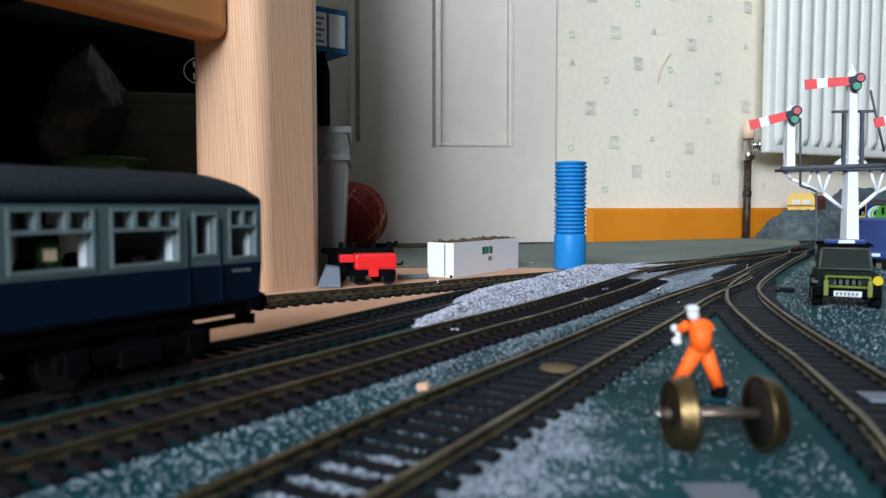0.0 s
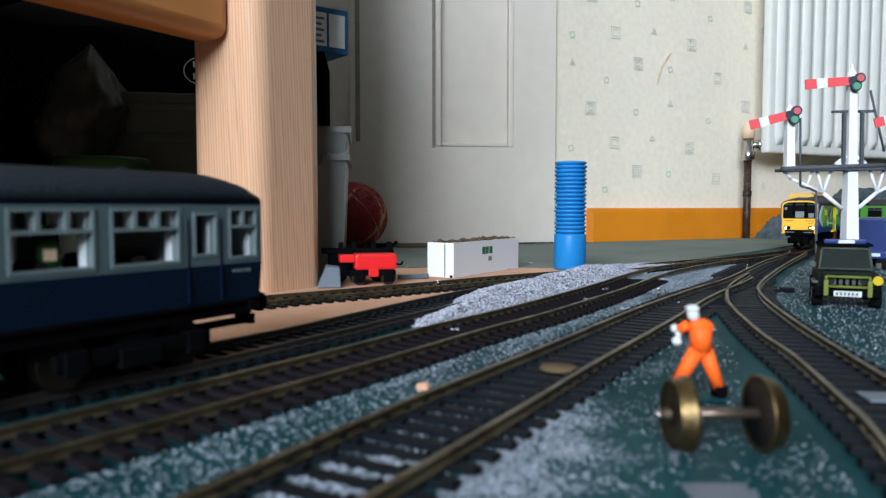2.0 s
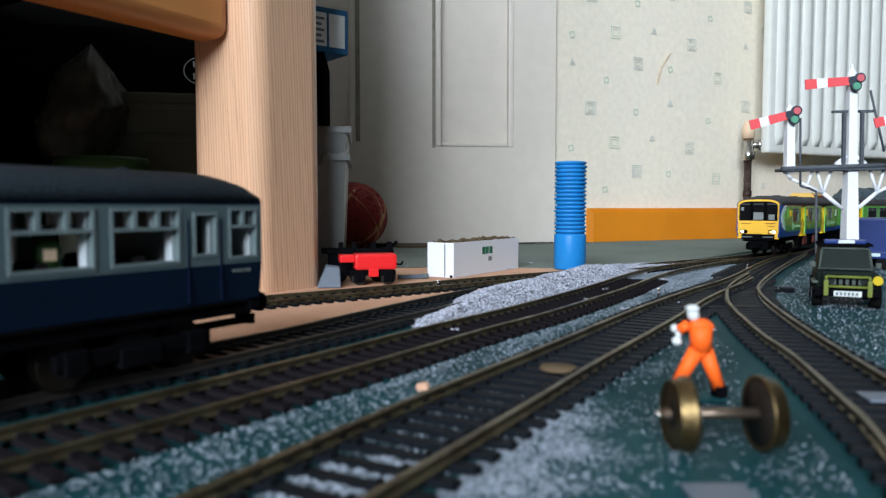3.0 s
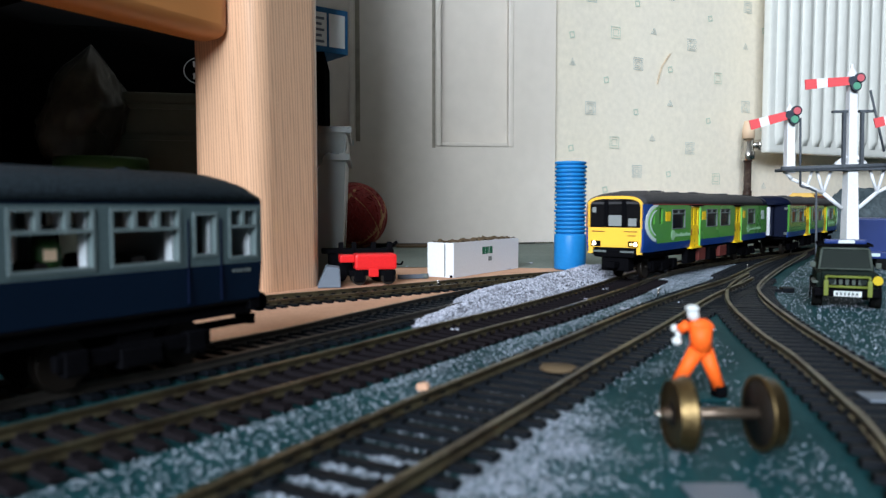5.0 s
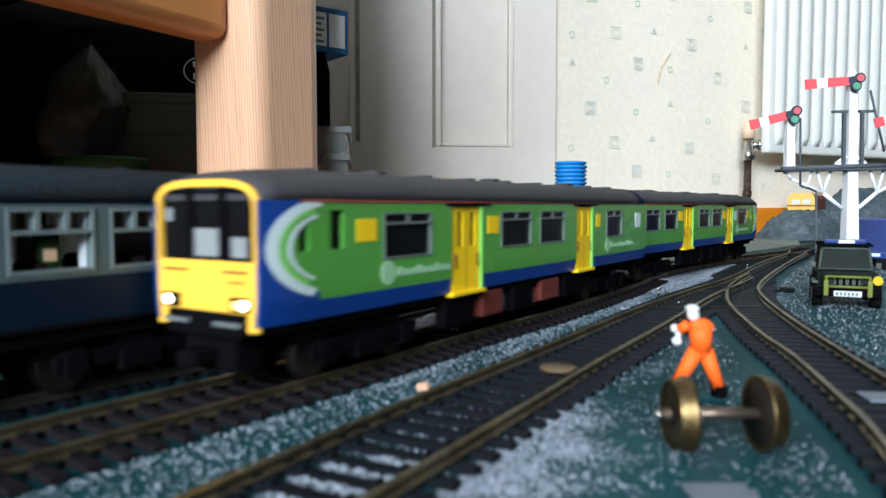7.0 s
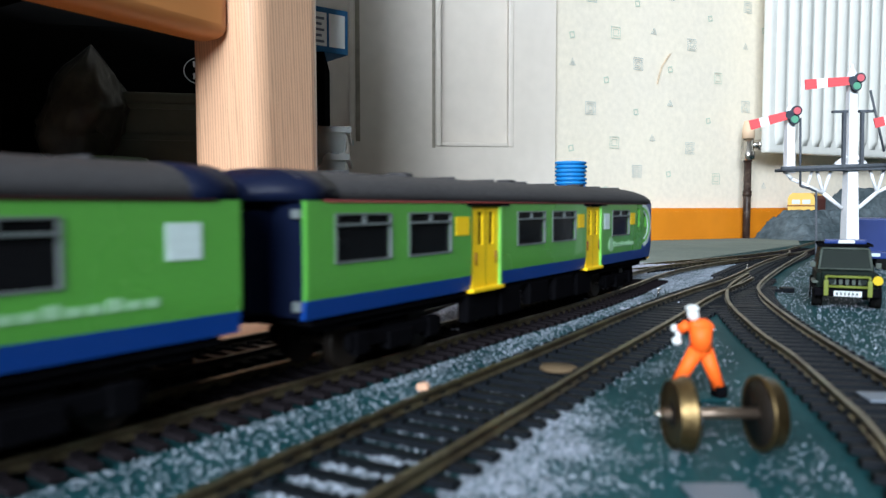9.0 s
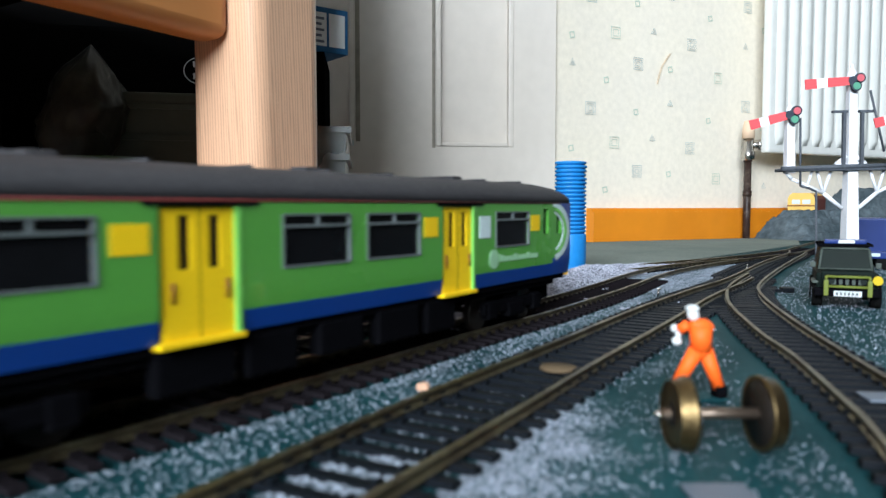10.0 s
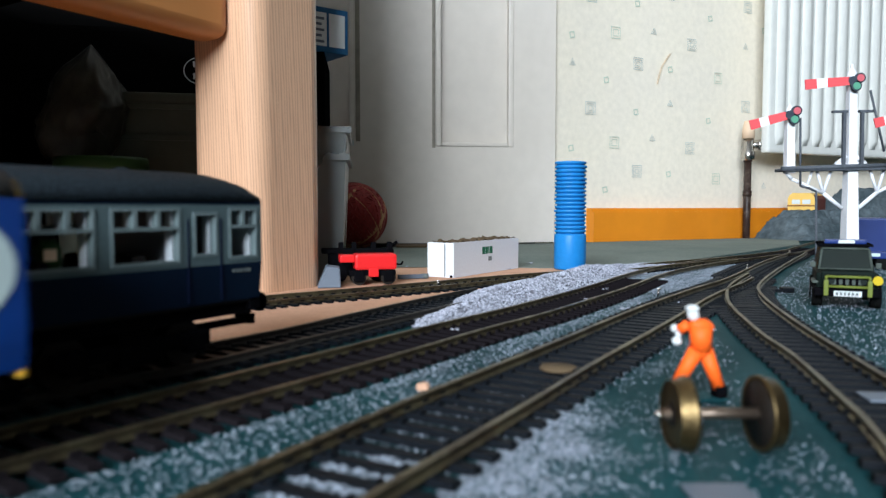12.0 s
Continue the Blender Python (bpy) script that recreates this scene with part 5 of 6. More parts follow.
def signal():
    """The white bracket signal with three dolls and red-and-white arms; local x across."""
    sg = thing("bracket_signal", pose(0.2507, 0.45, 0, 0, -0.9, 0), "white model bracket semaphore signal with red and white arms", "signal")
    bm = bmesh.new()

    def taper(x, za, zc, wa, wc, mat=0):
        vs = [bm.verts.new((x + sx * w / 2, sy * w / 2, z)) for w, z in ((wa, za), (wc, zc)) for sx, sy in ((-1, -1), (1, -1), (1, 1), (-1, 1))]
        for k in range(4):
            bm.faces.new((vs[k], vs[(k + 1) % 4], vs[4 + (k + 1) % 4], vs[4 + k])).material_index = mat
        bm.faces.new(vs[:4][::-1]).material_index = mat
        bm.faces.new(vs[4:]).material_index = mat

    taper(0.0, 0.0, 0.0690, 0.0086, 0.0060)
    taper(0.0, 0.0690, 0.1245, 0.0056, 0.0044)
    lathe(bm, [(0.0027, 0.1245), (0.0032, 0.126), (0.0026, 0.1285), (0.001, 0.131), (0.0006, 0.1335)], 12)
    part("post", bm, "white", sg)
    for x, zt in ((-0.0376, 0.1045), (0.0376, 0.1045)):
        bm = bmesh.new()
        taper(x, 0.0680, zt, 0.0052, 0.0042)
        lathe(bm, [(0.0023, zt), (0.0026, zt + 0.0014), (0.0016, zt + 0.0034), (0.0004, zt + 0.0062)], 10, m=pose(x, 0, 0))
        part("doll", bm, "white", sg)
    bm = bmesh.new()
    block(bm, (-0.044, -0.0055, 0.0690), (0.044, 0.0055, 0.0708), 0, 0.0004)
    rod(bm, (-0.0445, -0.005, 0.0706), (0.044, -0.005, 0.0722), 0.0014, n=10)
    part("platform", bm, "signal_grey", sg)
    for s in (-1, 1):
        for a, b, r in (((0.005, 0.046), (0.0165, 0.0555), 0.0013), ((0.0165, 0.0555), (0.036, 0.0645), 0.0011), ((0.0165, 0.0555), (0.0120, 0.0690), 0.001), ((0.0165, 0.0555), (0.0205, 0.0690), 0.001),
                        ((0.0265, 0.060), (0.0235, 0.0690), 0.0009), ((0.036, 0.0645), (0.040, 0.0690), 0.0012), ((0.003, 0.072), (0.009, 0.0735), 0.0016), ((0.003, 0.078), (0.0095, 0.0725), 0.0012)):
            bm = bmesh.new()
            rod(bm, (s * a[0], 0, a[1]), (s * b[0], 0, b[1]), r, n=8)
            part("brace", bm, "white", sg)
    bm = bmesh.new()
    for s in (-1, 1):
        block(bm, (s * 0.0055 - 0.0009, -0.003, 0.0720), (s * 0.0055 + 0.0009, -0.001, 0.1040), 0)
        block(bm, (min(s * 0.0035, s * 0.0125), -0.003, 0.1040), (max(s * 0.0035, s * 0.0125), -0.0005, 0.1054), 0)
    part("ladder_stay", bm, "signal_grey", sg)
    for pts in ([(0.009, 0.117), (0.018, 0.080)], [(-0.033, 0.101), (-0.0325, 0.060), (-0.027, 0.0585), (-0.0228, 0.0565), (-0.0222, 0.0)]):
        bm = bmesh.new()
        for a, b in zip(pts, pts[1:]):
            rod(bm, (a[0], -0.004, a[1]), (b[0], -0.004, b[1]), 0.0007, n=8)
        part("operating_wire", bm, "signal_grey", sg)
    for x, z, tilt in ((0.0, 0.1228, -4), (-0.0376, 0.1030, -14), (0.0376, 0.1030, -14)):
        arm = part("arm_hub", (lambda b: (rod(b, (0, -0.0052, 0), (0, -0.0022, 0), 0.0026, n=14), b)[1])(bmesh.new()), "spectacle", sg, m=pose(x - 0.0022, 0, z, 0, tilt, 0))
        big = 1.0 if x == 0 else 0.86
        for x0, x1, mat in ((-0.0285 * big, -0.0215 * big, "signal_red"), (-0.0215 * big, -0.0150 * big, "white"), (-0.0150 * big, -0.0020, "signal_red")):
            bm = bmesh.new()
            vs = block(bm, (x0, -0.0048, -0.0030), (x1, -0.0041, 0.0030), 0)
            for v in vs:
                v.co.z *= 0.82 + 0.18 * (-v.co.x / 0.0285)
            part("arm_blade", bm, mat, arm)
        bm = bmesh.new()
        for cx, cz in ((0.0046, 0.0012), (0.0020, -0.0034)):
            lathe(bm, [(0.0031, -0.0009), (0.0031, 0.0009), (0.0022, 0.0009), (0.0022, -0.0009)], 16, m=pose(cx, -0.0045, cz, 90, 0, 0))
        part("spectacle", bm, "spectacle", arm)
        for cx, cz, mat in ((0.0046, 0.0012, "lens_red"), (0.0020, -0.0034, "lens_green")):
            bm = bmesh.new()
            rod(bm, (cx, -0.0057, cz), (cx, -0.0048, cz), 0.0022, n=14)
            part("lens", bm, mat, arm)


signal()


def jeep():
    """The dark off-road model car that faces the viewer; local -y is its front."""
    jp = thing("model_car", pose(0.1855, 0.334, 0, 0, 0, -25), "dark olive model off-road car with lime bull bars", "car")
    hw = 0.0128
    bm = bmesh.new()
    block(bm, (-hw, 0.0015, 0.0075), (hw, 0.052, 0.0165), 0, 0.0014)
    block(bm, (-hw + 0.002, 0.0, 0.0085), (hw - 0.002, 0.0165, 0.0172), 0, 0.001)
    part("body", bm, "jeep", jp)
    bm = bmesh.new()
    lo, hi = [(-hw + 0.0006, 0.0150), (hw - 0.0006, 0.0150), (hw - 0.0006, 0.0515), (-hw + 0.0006, 0.0515)], [(-hw + 0.0022, 0.0195), (hw - 0.0022, 0.0195), (hw - 0.0022, 0.051), (-hw + 0.0022, 0.051)]
    a = [bm.verts.new((x, y, 0.0163)) for x, y in lo]
    b = [bm.verts.new((x, y, 0.0275)) for x, y in hi]
    for k in range(4):
        bm.faces.new((a[k], a[(k + 1) % 4], b[(k + 1) % 4], b[k]))
    bm.faces.new(a[::-1])
    bm.faces.new(b)
    bmesh.ops.bevel(bm, geom=bm.edges[:], offset=0.0007, segments=2, affect="EDGES")
    part("cabin", bm, "jeep", jp)
    bm = bmesh.new()
    q = [bm.verts.new(p) for p in ((-hw + 0.0022, 0.0149, 0.0176), (hw - 0.0022, 0.0149, 0.0176), (hw - 0.0034, 0.0184, 0.0262), (-hw + 0.0034, 0.0184, 0.0262))]
    bm.faces.new(q)
    r = bmesh.ops.extrude_face_region(bm, geom=bm.faces[:])
    for v in [x for x in r["geom"] if isinstance(x, bmesh.types.BMVert)]:
        v.co.y -= 0.0004
    part("windscreen", bm, "screen", jp)
    bm = bmesh.new()
    block(bm, (-hw + 0.001, 0.0185, 0.0278), (hw - 0.001, 0.0500, 0.0290), 0, 0.0004)
    rack = part("roof_rack", bm, "black", jp)
    bm = bmesh.new()
    block(bm, (-0.0090, 0.0195, 0.0290), (0.0090, 0.0232, 0.0312), 0, 0.0006)
    bar = part("light_bar", bm, "toy_blue", rack, "blue roof light bar")
    bm = bmesh.new()
    block(bm, (-0.0030, 0.0191, 0.0293), (0.0040, 0.0236, 0.0310), 0, 0.0003)
    part("light_bar_centre", bm, "label", rack, "pale centre of the light bar")
    for a, b, r in (((-hw + 0.0016, 0.0146, 0.0170), (-hw + 0.0029, 0.0186, 0.0268), 0.0006), ((hw - 0.0016, 0.0146, 0.0170), (hw - 0.0029, 0.0186, 0.0268), 0.0006),
                    ((-hw + 0.0029, 0.0186, 0.0268), (hw - 0.0029, 0.0186, 0.0268), 0.0006), ((-hw + 0.0016, 0.0146, 0.0172), (hw - 0.0016, 0.0146, 0.0172), 0.0005)):
        bm = bmesh.new()
        rod(bm, a, b, r, n=8)
        part("windscreen_frame", bm, "car_trim", jp)
    for x in (-1, 1):
        bm = bmesh.new()
        block(bm, (x * (hw + 0.0010) - 0.0012, 0.0150, 0.0178), (x * (hw + 0.0010) + 0.0012, 0.0160, 0.0205), 0, 0.0004)
        part("wing_mirror", bm, "car_trim", jp)
        bm = bmesh.new()
        block(bm, (x * (hw - 0.0006) - 0.0024, 0.0016, 0.0112), (x * (hw - 0.0006) + 0.0024, 0.0160, 0.0126), 0, 0.0006)
        part("wheel_arch", bm, "car_trim", jp)
    for k in range(5):
        bm = bmesh.new()
        block(bm, (-0.0060 + k * 0.0026, -0.0009, 0.0112), (-0.0046 + k * 0.0026, -0.0003, 0.0150), 0)
        part("grille_slot", bm, "car_trim", jp)
    bm = bmesh.new()
    block(bm, (-hw - 0.0008, -0.003, 0.0058), (hw + 0.0008, 0.0015, 0.0095), 0, 0.0008)
    block(bm, (-0.0085, -0.0004, 0.0098), (0.0085, 0.0, 0.0155), 0)
    part("bumper", bm, "black", jp)
    bm = bmesh.new()
    for x in (-0.0088, 0.0088):
        block(bm, (x - 0.0010, -0.0045, 0.0062), (x + 0.0010, -0.0030, 0.0135), 0, 0.0004)
    rod(bm, (-0.0088, -0.0036, 0.0105), (0.0088, -0.0036, 0.0105), 0.0006, n=8)
    rod(bm, (-0.0088, -0.0030, 0.0150), (0.0088, -0.0030, 0.0150), 0.0006, n=8)
    for x in (-0.0088, 0.0088):
        rod(bm, (x, -0.0034, 0.0135), (x, -0.0030, 0.0152), 0.0006, n=8)
    part("bull_bar", bm, "lime", jp)
    bm = bmesh.new()
    block(bm, (-0.0056, -0.0042, 0.0062), (0.0056, -0.0036, 0.0086), 0)
    pl = part("number_plate", bm, "label", jp)
    bm = bmesh.new()
    for k in range(6):
        block(bm, (-0.0048 + k * 0.0016, -0.0044, 0.0067), (-0.0038 + k * 0.0016, -0.0042, 0.0081), 0)
    part("plate_bars", bm, "grey_trim", pl)
    bm = bmesh.new()
    rod(bm, (0.0120, -0.0025, 0.0136), (0.0120, 0.0, 0.0136), 0.0021, n=14)
    part("spot_lamp", bm, "amber", jp)
    for x in (-0.0068, 0.0068):
        bm = bmesh.new()
        rod(bm, (x, -0.0012, 0.0130), (x, -0.0002, 0.0130), 0.0017, n=14)
        part("headlight", bm, "screen", jp)
    for x in (-hw + 0.0008, hw - 0.0008):
        for y in (0.0085, 0.0420):
            bm = bmesh.new()
            rod(bm, (x - 0.0022, y, 0.0058), (x + 0.0022, y, 0.0058), 0.0058, n=20)
            t = part("wheel", bm, "tyre", jp)
            bm = bmesh.new()
            rod(bm, (x - 0.0024, y, 0.0058), (x + 0.0024, y, 0.0058), 0.0030, n=14)
            part("hub", bm, "grey", t)


jeep()


def far_things():
    tr = thing("toy_lorry", pose(0.3235, 0.565, 0.0, 0, 0, -22), "bright blue plastic toy lorry with a pale stripe", "lorry")
    bm = bmesh.new()
    block(bm, (-0.010, -0.016, 0.0105), (0.016, 0.016, 0.0385), 0, 0.0015)
    block(bm, (-0.022, -0.019, 0.0080), (0.024, 0.019, 0.0135), 0, 0.001)
    part("body", bm, "toy_blue", tr)
    bm = bmesh.new()
    block(bm, (-0.006, -0.0196, 0.0098), (0.010, -0.0191, 0.0122))
    part("pale_stripe", bm, "pale", tr)
    for x in (-0.014, 0.014):
        bm = bmesh.new()
        rod(bm, (x, -0.0185, 0.006), (x, 0.0185, 0.006), 0.006, n=18)
        part("axle_wheels", bm, "tyre", tr)
    def rocks(m, wide, deep, high, seed, label, steps):
        """Crumpled painted paper in tilted ledges."""
        bm = bmesh.new()
        nx, ny = 90, 34
        g = []
        for i in range(nx + 1):
            row = []
            for j in range(ny + 1):
                u, v = i / nx, j / ny
                x, y = wide * (u - 0.3), deep * (v - 0.45)
                p = Vector((x * 30 + seed, y * 30, 0.7))
                rise = min(1.0, 1.9 * v + 0.35 * noise.noise(p * 0.7) + 0.12 * math.sin(u * 9 + seed)) * (math.sin(math.pi * min(1, u * 1.02)) ** 0.4)
                k = max(0.0, rise) * steps
                k = math.floor(k) + min(1.0, (k - math.floor(k)) * 2.6)
                hgt = high * k / steps + 0.0035 * abs(noise.noise(p * 2.6)) + 0.0018 * noise.noise(p * 6)
                edge = min(u, 1 - u, v, 1 - v) * 8
                row.append(bm.verts.new((x, y, max(0.0, hgt * min(1, edge) ** 0.6))))
            g.append(row)
        for i in range(nx):
            for j in range(ny):
                bm.faces.new((g[i][j], g[i + 1][j], g[i + 1][j + 1], g[i][j + 1]))
        tagged(part("rock_mound", bm, "rock", m=m, label=label), category="rock")

    rocks(pose(0.530, 1.055, 0.0004, 0, 0, 20), 0.19, 0.09, 0.040, 0.0, "grey painted crumpled-paper rock ledges by the skirting", 4)
    rocks(pose(0.665, 1.130, 0.0004, 0, 0, 24), 0.34, 0.11, 0.074, 5.3, "dark grey crumpled-paper rock bank behind the line", 5)
    bus = thing("model_bus", pose(0.527, 1.078, 0.0105, 0, 0, -38), "ochre and maroon vintage model bus behind the rocks", "bus")
    bm = bmesh.new()
    hw = 0.0185
    sec = [(-hw, 0.0), (hw, 0.0), (hw, 0.048), (hw - 0.002, 0.053), (hw - 0.006, 0.0565), (-hw + 0.006, 0.0565), (-hw + 0.002, 0.053), (-hw, 0.048)]
    a = [bm.verts.new((x, 0.0, z)) for x, z in sec]
    b = [bm.verts.new((x, 0.075, z)) for x, z in sec]
    for k in range(len(sec)):
        f = bm.faces.new((a[k], a[(k + 1) % 8], b[(k + 1) % 8], b[k]))
        f.material_index = 1 if k in (1, 7, 2, 6) else 0
    bm.faces.new(a[::-1])
    bm.faces.new(b)
    part("body", bm, ["bus_cream", "bus_brown"], bus)
    for z in (0.0235, 0.0385):
        bm = bmesh.new()
        block(bm, (-hw - 0.0004, -0.0006, z - 0.0016), (hw + 0.0004, 0.0, z), 0)
        part("maroon_band", bm, "bus_brown", bus)
    for x in (-0.0125, 0.0015):
        bm = bmesh.new()
        block(bm, (x, -0.0008, 0.0402), (x + 0.011, -0.0002, 0.0468), 0, 0.0003)
        part("window", bm, "label", bus)
    bm = bmesh.new()
    block(bm, (-hw + 0.001, 0.005, 0.0), (hw - 0.001, 0.07, -0.0101), 0)
    part("chassis", bm, "black", bus)


far_things()


def small_debris():
    dsc = thing("card_disc", pose(0.0322, 0.2020, 0.0015), "round tan card disc lying between the rails", "disc")
    bm = bmesh.new()
    lathe(bm, [(0.0050, 0), (0.0053, 0.0005), (0.0049, 0.0011), (0.0, 0.0012)], 30)
    part("card", bm, "disc", dsc)
    peb = thing("tan_crumb", pose(-0.0050, 0.1835, 0.0), "small tan cork crumb beside the rail", "crumb")
    bm = bmesh.new()
    bmesh.ops.create_icosphere(bm, subdivisions=2, radius=0.0019)
    for v in bm.verts:
        v.co *= 1 + 0.25 * noise.noise(v.co * 900)
        v.co.z = max(0.0, v.co.z * 0.7 + 0.0012)
    part("crumb", bm, "ply", peb)
    pl = thing("metal_plate", pose(0.0448, 0.1122, 0.0), "small pale grey plate lying on the board", "plate")
    bm = bmesh.new()
    block(bm, (-0.0050, -0.012, 0), (0.0055, 0.0080, 0.0008), 0, 0.0002)
    part("sheet", bm, "grey", pl)


small_debris()


def more_debris():
    tie = thing("point_tie_bar", pose(0.1235, 0.3305, 0.0002, 0, 0, 7), "black plastic point tie bar across the turnout", "tie bar")
    bm = bmesh.new()
    block(bm, (-0.031, -0.0022, 0), (0.032, 0.0022, 0.0014), 0, 0.0003)
    block(bm, (-0.034, -0.005, 0), (-0.018, 0.004, 0.0012), 0, 0.0003)
    part("bar", bm, "sleeper", tie)
    end = thing("point_tie_bar", pose(0.176, 0.402, 0.0002, 0, 0, -12), "black plastic point tie bar beside the branch", "tie bar")
    bm = bmesh.new()
    block(bm, (-0.022, -0.002, 0), (0.014, 0.002, 0.0016), 0, 0.0003)
    block(bm, (0.010, -0.004, 0), (0.016, 0.004, 0.0026), 0, 0.0004)
    part("bar", bm, "sleeper", end)
    pl = thing("metal_plate", pose(0.1035, 0.1715, 0.0014, 0, 0, -8), "small pale grey plate between the branch rails", "plate")
    bm = bmesh.new()
    block(bm, (-0.0035, -0.004, 0), (0.0050, 0.004, 0.0007), 0, 0.0002)
    part("sheet", bm, "grey", pl)
    card = thing("card_strip", pose(-0.030, 0.845, 0.0008, 0, 0, 4), "thin tan card strip lying at the foot of the door", "card")
    bm = bmesh.new()
    block(bm, (-0.024, -0.02, 0), (0.018, 0.02, 0.0022), 0, 0.0004)
    part("card", bm, "disc", card)
    for x, y, k in ((0.1105, 0.3745, 1.0), (0.2165, 0.520, 1.2), (-0.0035, 0.425, 0.8)):
        pin = thing("track_pin", pose(x, y, 0.0004), "tiny bright track pin standing by the rails", "pin", "track pins")
        bm = bmesh.new()
        rod(bm, (0, 0, 0), (0.0006, 0, 0.0040 * k), 0.0005, n=8)
        rod(bm, (0.0006, 0, 0.0040 * k), (0.0006, 0, 0.0046 * k), 0.0010, n=10)
        part("pin", bm, "chrome", pin)


more_debris()


def grains(name, count, inside, size, seed, height=None, label="", mat="loose"):
    """Loose chippings: small irregular octahedra strewn where inside(x, y) allows."""
    rng = np.random.default_rng(seed)
    verts, faces, k = [], [], 0
    base = np.array([(1, 0, 0), (-1, 0, 0), (0, 1, 0), (0, -1, 0), (0, 0, 1), (0, 0, -1)], float)
    tri = [(0, 2, 4), (2, 1, 4), (1, 3, 4), (3, 0, 4), (2, 0, 5), (1, 2, 5), (3, 1, 5), (0, 3, 5)]
    x0, x1, y0, y1 = inside.box
    tries = 0
    while k < count and tries < count * 14:
        tries += 1
        x, y = rng.uniform(x0, x1), rng.uniform(y0, y1)
        if rng.random() > inside(x, y):
            continue
        r = size * rng.uniform(0.6, 1.35)
        q = base * r * rng.uniform(0.6, 1.2, (6, 1))
        a = rng.uniform(0, 6.28)
        c, s = math.cos(a), math.sin(a)
        z = (height(x, y) if height else 0.0) + r * 0.35
        verts += [(x + u * c - v * s, y + u * s + v * c, z + w * 0.8) for u, v, w in q]
        faces += [(6 * k + i, 6 * k + j, 6 * k + l) for i, j, l in tri]
        k += 1
    me = bpy.data.meshes.new(name)
    me.from_pydata(verts, [], faces)
    me.materials.append(M[mat])
    ob = new(name, me)
    tagged(ob, label or "loose pale grey ballast chippings", kind="stuff")
    return ob


def distance_to(line):
    pts = line[::5]

    def dist(x, y):
        d = pts - np.array((x, y))
        i = int(np.argmin((d * d).sum(1)))
        j = min(i + 1, len(pts) - 1)
        t = pts[j] - pts[i - 1 if i else 0]
        side = t[0] * (y - pts[i][1]) - t[1] * (x - pts[i][0])
        return side / math.hypot(*t)
    return dist


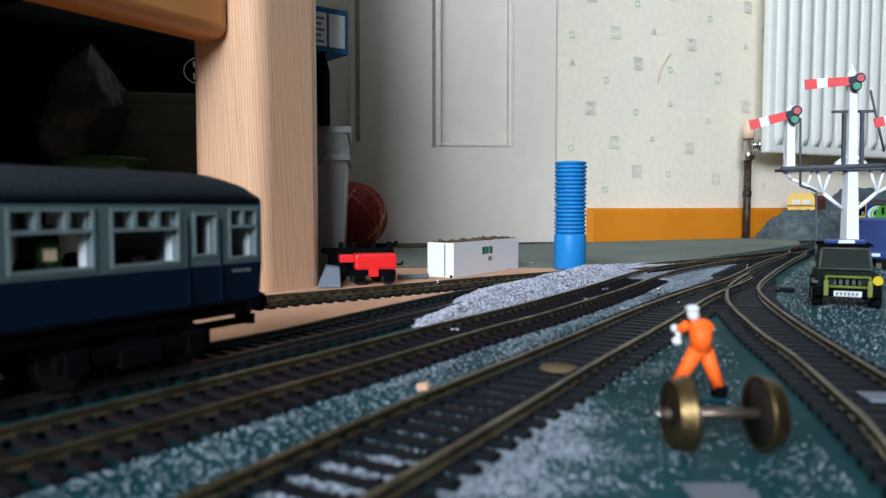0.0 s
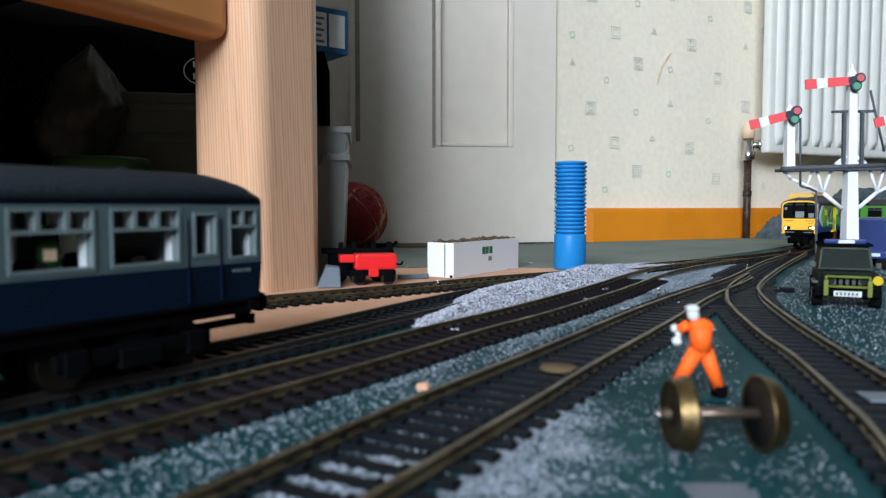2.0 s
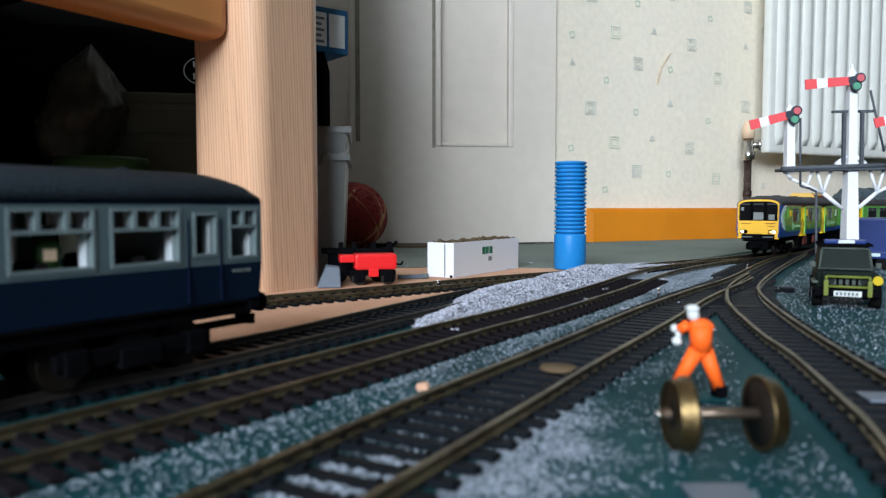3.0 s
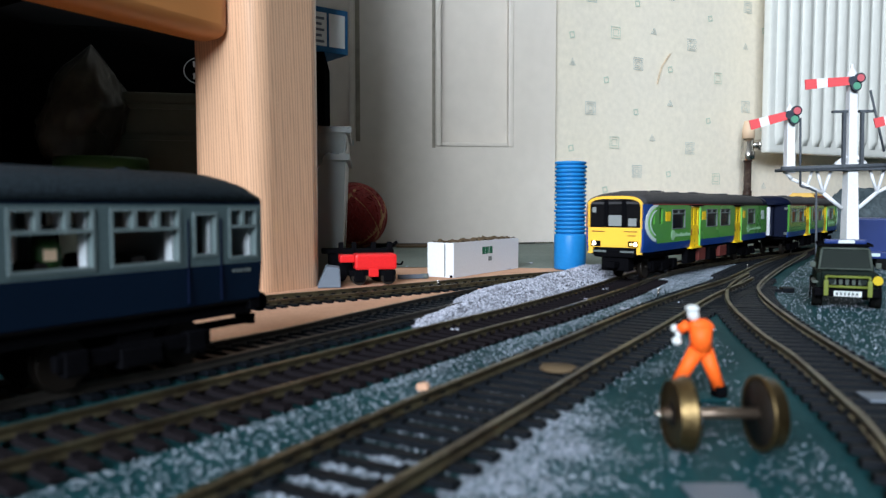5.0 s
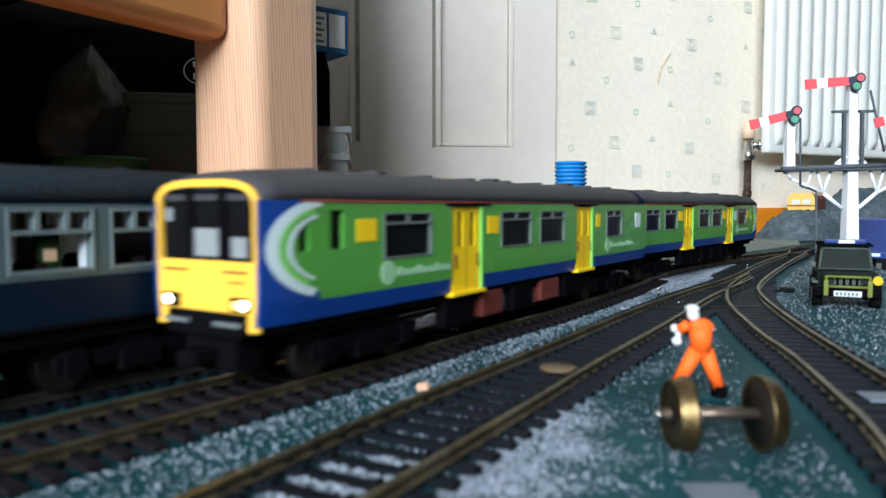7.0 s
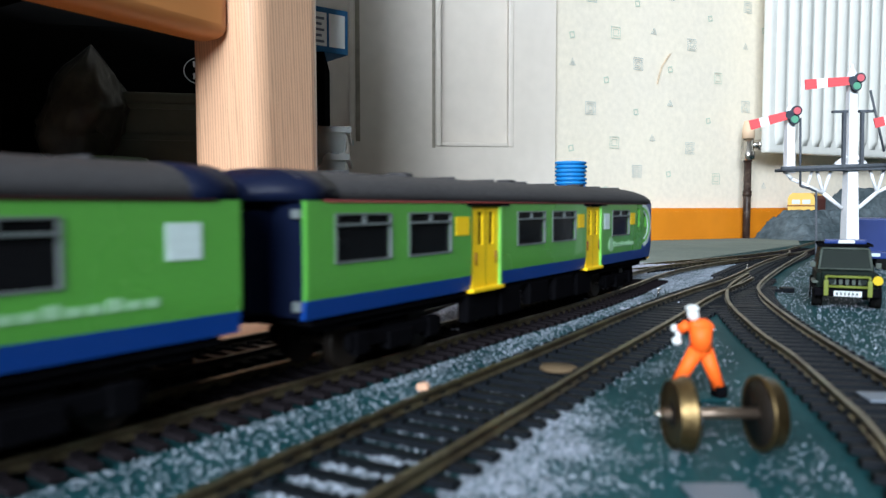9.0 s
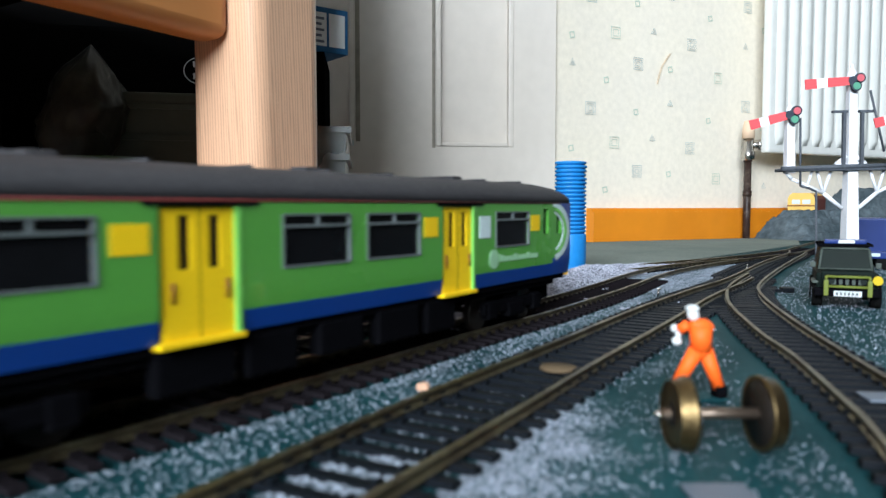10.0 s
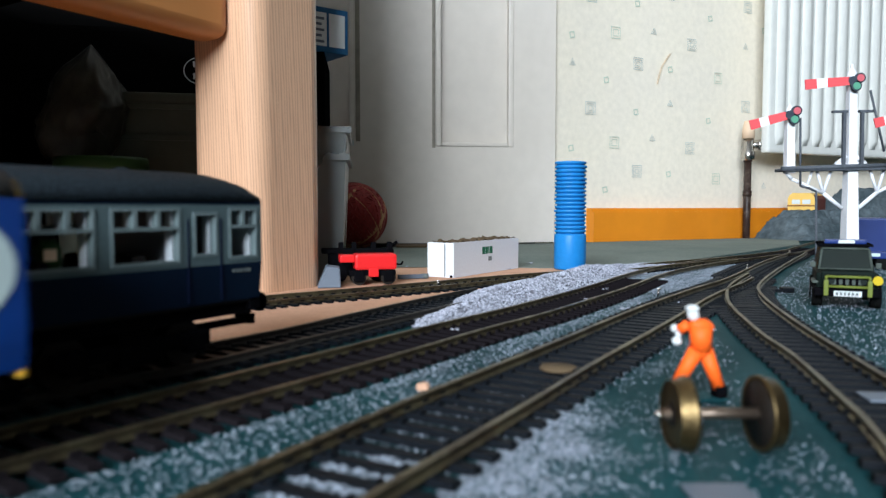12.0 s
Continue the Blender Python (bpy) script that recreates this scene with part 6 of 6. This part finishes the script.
def ballast():
    d_main = distance_to(CENTRE)
    mid = curve_points([((a[0] + b[0]) / 2, (a[1] + b[1]) / 2) for a, b in zip(TRACKS["middle"][0][:8], TRACKS["middle"][1][:8])])
    d_mid = distance_to(mid)
    br = curve_points(TRACKS["branch"][1])
    d_br = distance_to(br)

    def heap_height(x, y):
        """The pile of ballast beside the main line."""
        d = d_main(x, y)
        if y < 0.265 or y > 0.60:
            return 0.0
        along = min(1, (y - 0.265) / 0.09) * min(1, (0.60 - y) / 0.12)
        half = 0.007 + 0.014 * min(1, max(0.0, (y - 0.275) / 0.09))
        across = max(0.0, 1 - abs(d - 0.012 - half) / half)
        return 0.0085 * along * across ** 0.7 + 0.0012 * noise.noise(Vector((x * 90, y * 90, 0)))

    bm = bmesh.new()
    nx, ny = 70, 110
    g = []
    for i in range(nx + 1):
        row = []
        for j in range(ny + 1):
            x, y = -0.05 + 0.27 * i / nx, 0.22 + 0.40 * j / ny
            row.append(bm.verts.new((x, y, heap_height(x, y) - 0.0006)))
        g.append(row)
    for i in range(nx):
        for j in range(ny):
            q = (g[i][j], g[i + 1][j], g[i + 1][j + 1], g[i][j + 1])
            if max(v.co.z for v in q) > 0.0004:
                bm.faces.new(q)
    for v in [v for v in bm.verts if not v.link_faces]:
        bm.verts.remove(v)
    tagged(part("ballast_heap", bm, "stone", label="heap of pale grey ballast beside the main line", smooth=True), kind="stuff")

    def zone(box, fn):
        fn.box = box
        return fn

    grains("ballast", 15000, zone((-0.05, 0.22, 0.23, 0.60), lambda x, y: 1.0 if heap_height(x, y) > 0.0008 else 0.0), 0.00058, 1, heap_height, "heap of loose grey chippings", "stone")

    def between(x, y):
        d, e = d_main(x, y), d_mid(x, y)
        if y > 0.40:
            if -0.10 < d < -0.010 and d_br(x, y) > 0.004:
                return 0.9
            return 0.9 if abs(d) < (0.0088 if y < 0.455 else 0.024) and y < 0.62 else 0.0
        if abs(d) < 0.0085 and y > 0.27:
            return 0.9
        if d < -0.019 and e > 0.013:
            f = 0.5 + 0.5 * noise.noise(Vector((x * 60, y * 60, 5)))
            return (0.26 + 0.7 * f * f) * (1.0 if d < -0.024 else 1.7)
        return 0.0
    grains("ballast", 33000, zone((-0.09, 0.36, 0.09, 0.72), between), 0.00030, 2)

    def right_of_middle(x, y):
        e = d_mid(x, y)
        if y > 0.30 or d_br(x, y) < 0.03:
            return 0.0
        f = 0.5 + 0.5 * noise.noise(Vector((x * 70, y * 70, 9)))
        edge = -0.0155 - 0.020 * min(1.0, max(0.0, (0.19 - y) / 0.05)) * (0.55 + 0.9 * f)
        if e > -0.0155:
            return 0.0
        fade = min(1.0, max(0.0, (e - edge + 0.006) / 0.014))
        return max(0.12 * f * f, fade * fade * (0.25 + 0.6 * f))
    grains("ballast", 17000, zone((-0.02, 0.12, 0.09, 0.30), right_of_middle), 0.00026, 3)

    def in_middle(x, y):
        return 1.0 if abs(d_mid(x, y)) < 0.008 and y < 0.135 + 0.02 * noise.noise(Vector((x * 90, y * 90, 2))) else 0.0
    grains("ballast", 1400, zone((-0.05, 0.03, 0.09, 0.16), in_middle), 0.00045, 5, lambda x, y: 0.0004)

    def along_middle(x, y):
        return 0.8 if abs(d_mid(x, y)) < 0.0145 and y < 0.355 else 0.0
    grains("ballast", 6000, zone((-0.05, 0.13, 0.09, 0.355), along_middle), 0.00026, 6)

    def right_of_branch(x, y):
        e = d_br(x, y)
        f = 0.5 + 0.5 * noise.noise(Vector((x * 40, y * 40, 3)))
        return (0.25 + 0.75 * f) if e < -0.008 else 0.0
    grains("ballast", 17000, zone((0.10, 0.42, 0.17, 0.72), right_of_branch), 0.00036, 4)


ballast()
parked_coach()
CAR_A = unit_car(True)
CAR_B = unit_car(False)
for car in (CAR_A, CAR_B):
    car.scale = (1.0, 1.02, 1.035)
tracks()

# front of the train along the line, metres ahead of the reference, time by time
RUN = [(0.0, 0.967), (0.5, 0.893), (1.5, 0.742), (2.5, 0.590), (3.2, 0.485), (4.8, 0.2705), (5.0, 0.2425), (5.5, 0.160), (6.0, 0.0785), (6.5, 0.0085), (7.0, -0.0640),
       (7.5, -0.135), (8.2, -0.233), (9.0, -0.3385), (9.5, -0.3975), (10.5, -0.5055), (11.2, -0.584), (11.5, -0.6165), (12.0, -0.670)]


def run_at(t):
    """The train's place along the line at t, on a smooth curve through RUN."""
    ts, ss = [r[0] for r in RUN], [r[1] for r in RUN]
    g = np.gradient(ss, ts)
    i = min(max(int(np.searchsorted(ts, t, side="right")) - 1, 0), len(ts) - 2)
    h = ts[i + 1] - ts[i]
    u = (t - ts[i]) / h
    return ((2 * u ** 3 - 3 * u * u + 1) * ss[i] + (u ** 3 - 2 * u * u + u) * h * g[i] + (-2 * u ** 3 + 3 * u * u) * ss[i + 1] + (u ** 3 - u * u) * h * g[i + 1])


def motions():
    times = [k * 0.25 for k in range(49)]
    walk(CAR_A, [(t, car_pose(run_at(t))) for t in times])
    walk(CAR_B, [(t, car_pose(run_at(t) + CAR_PITCH)) for t in times])


motions()
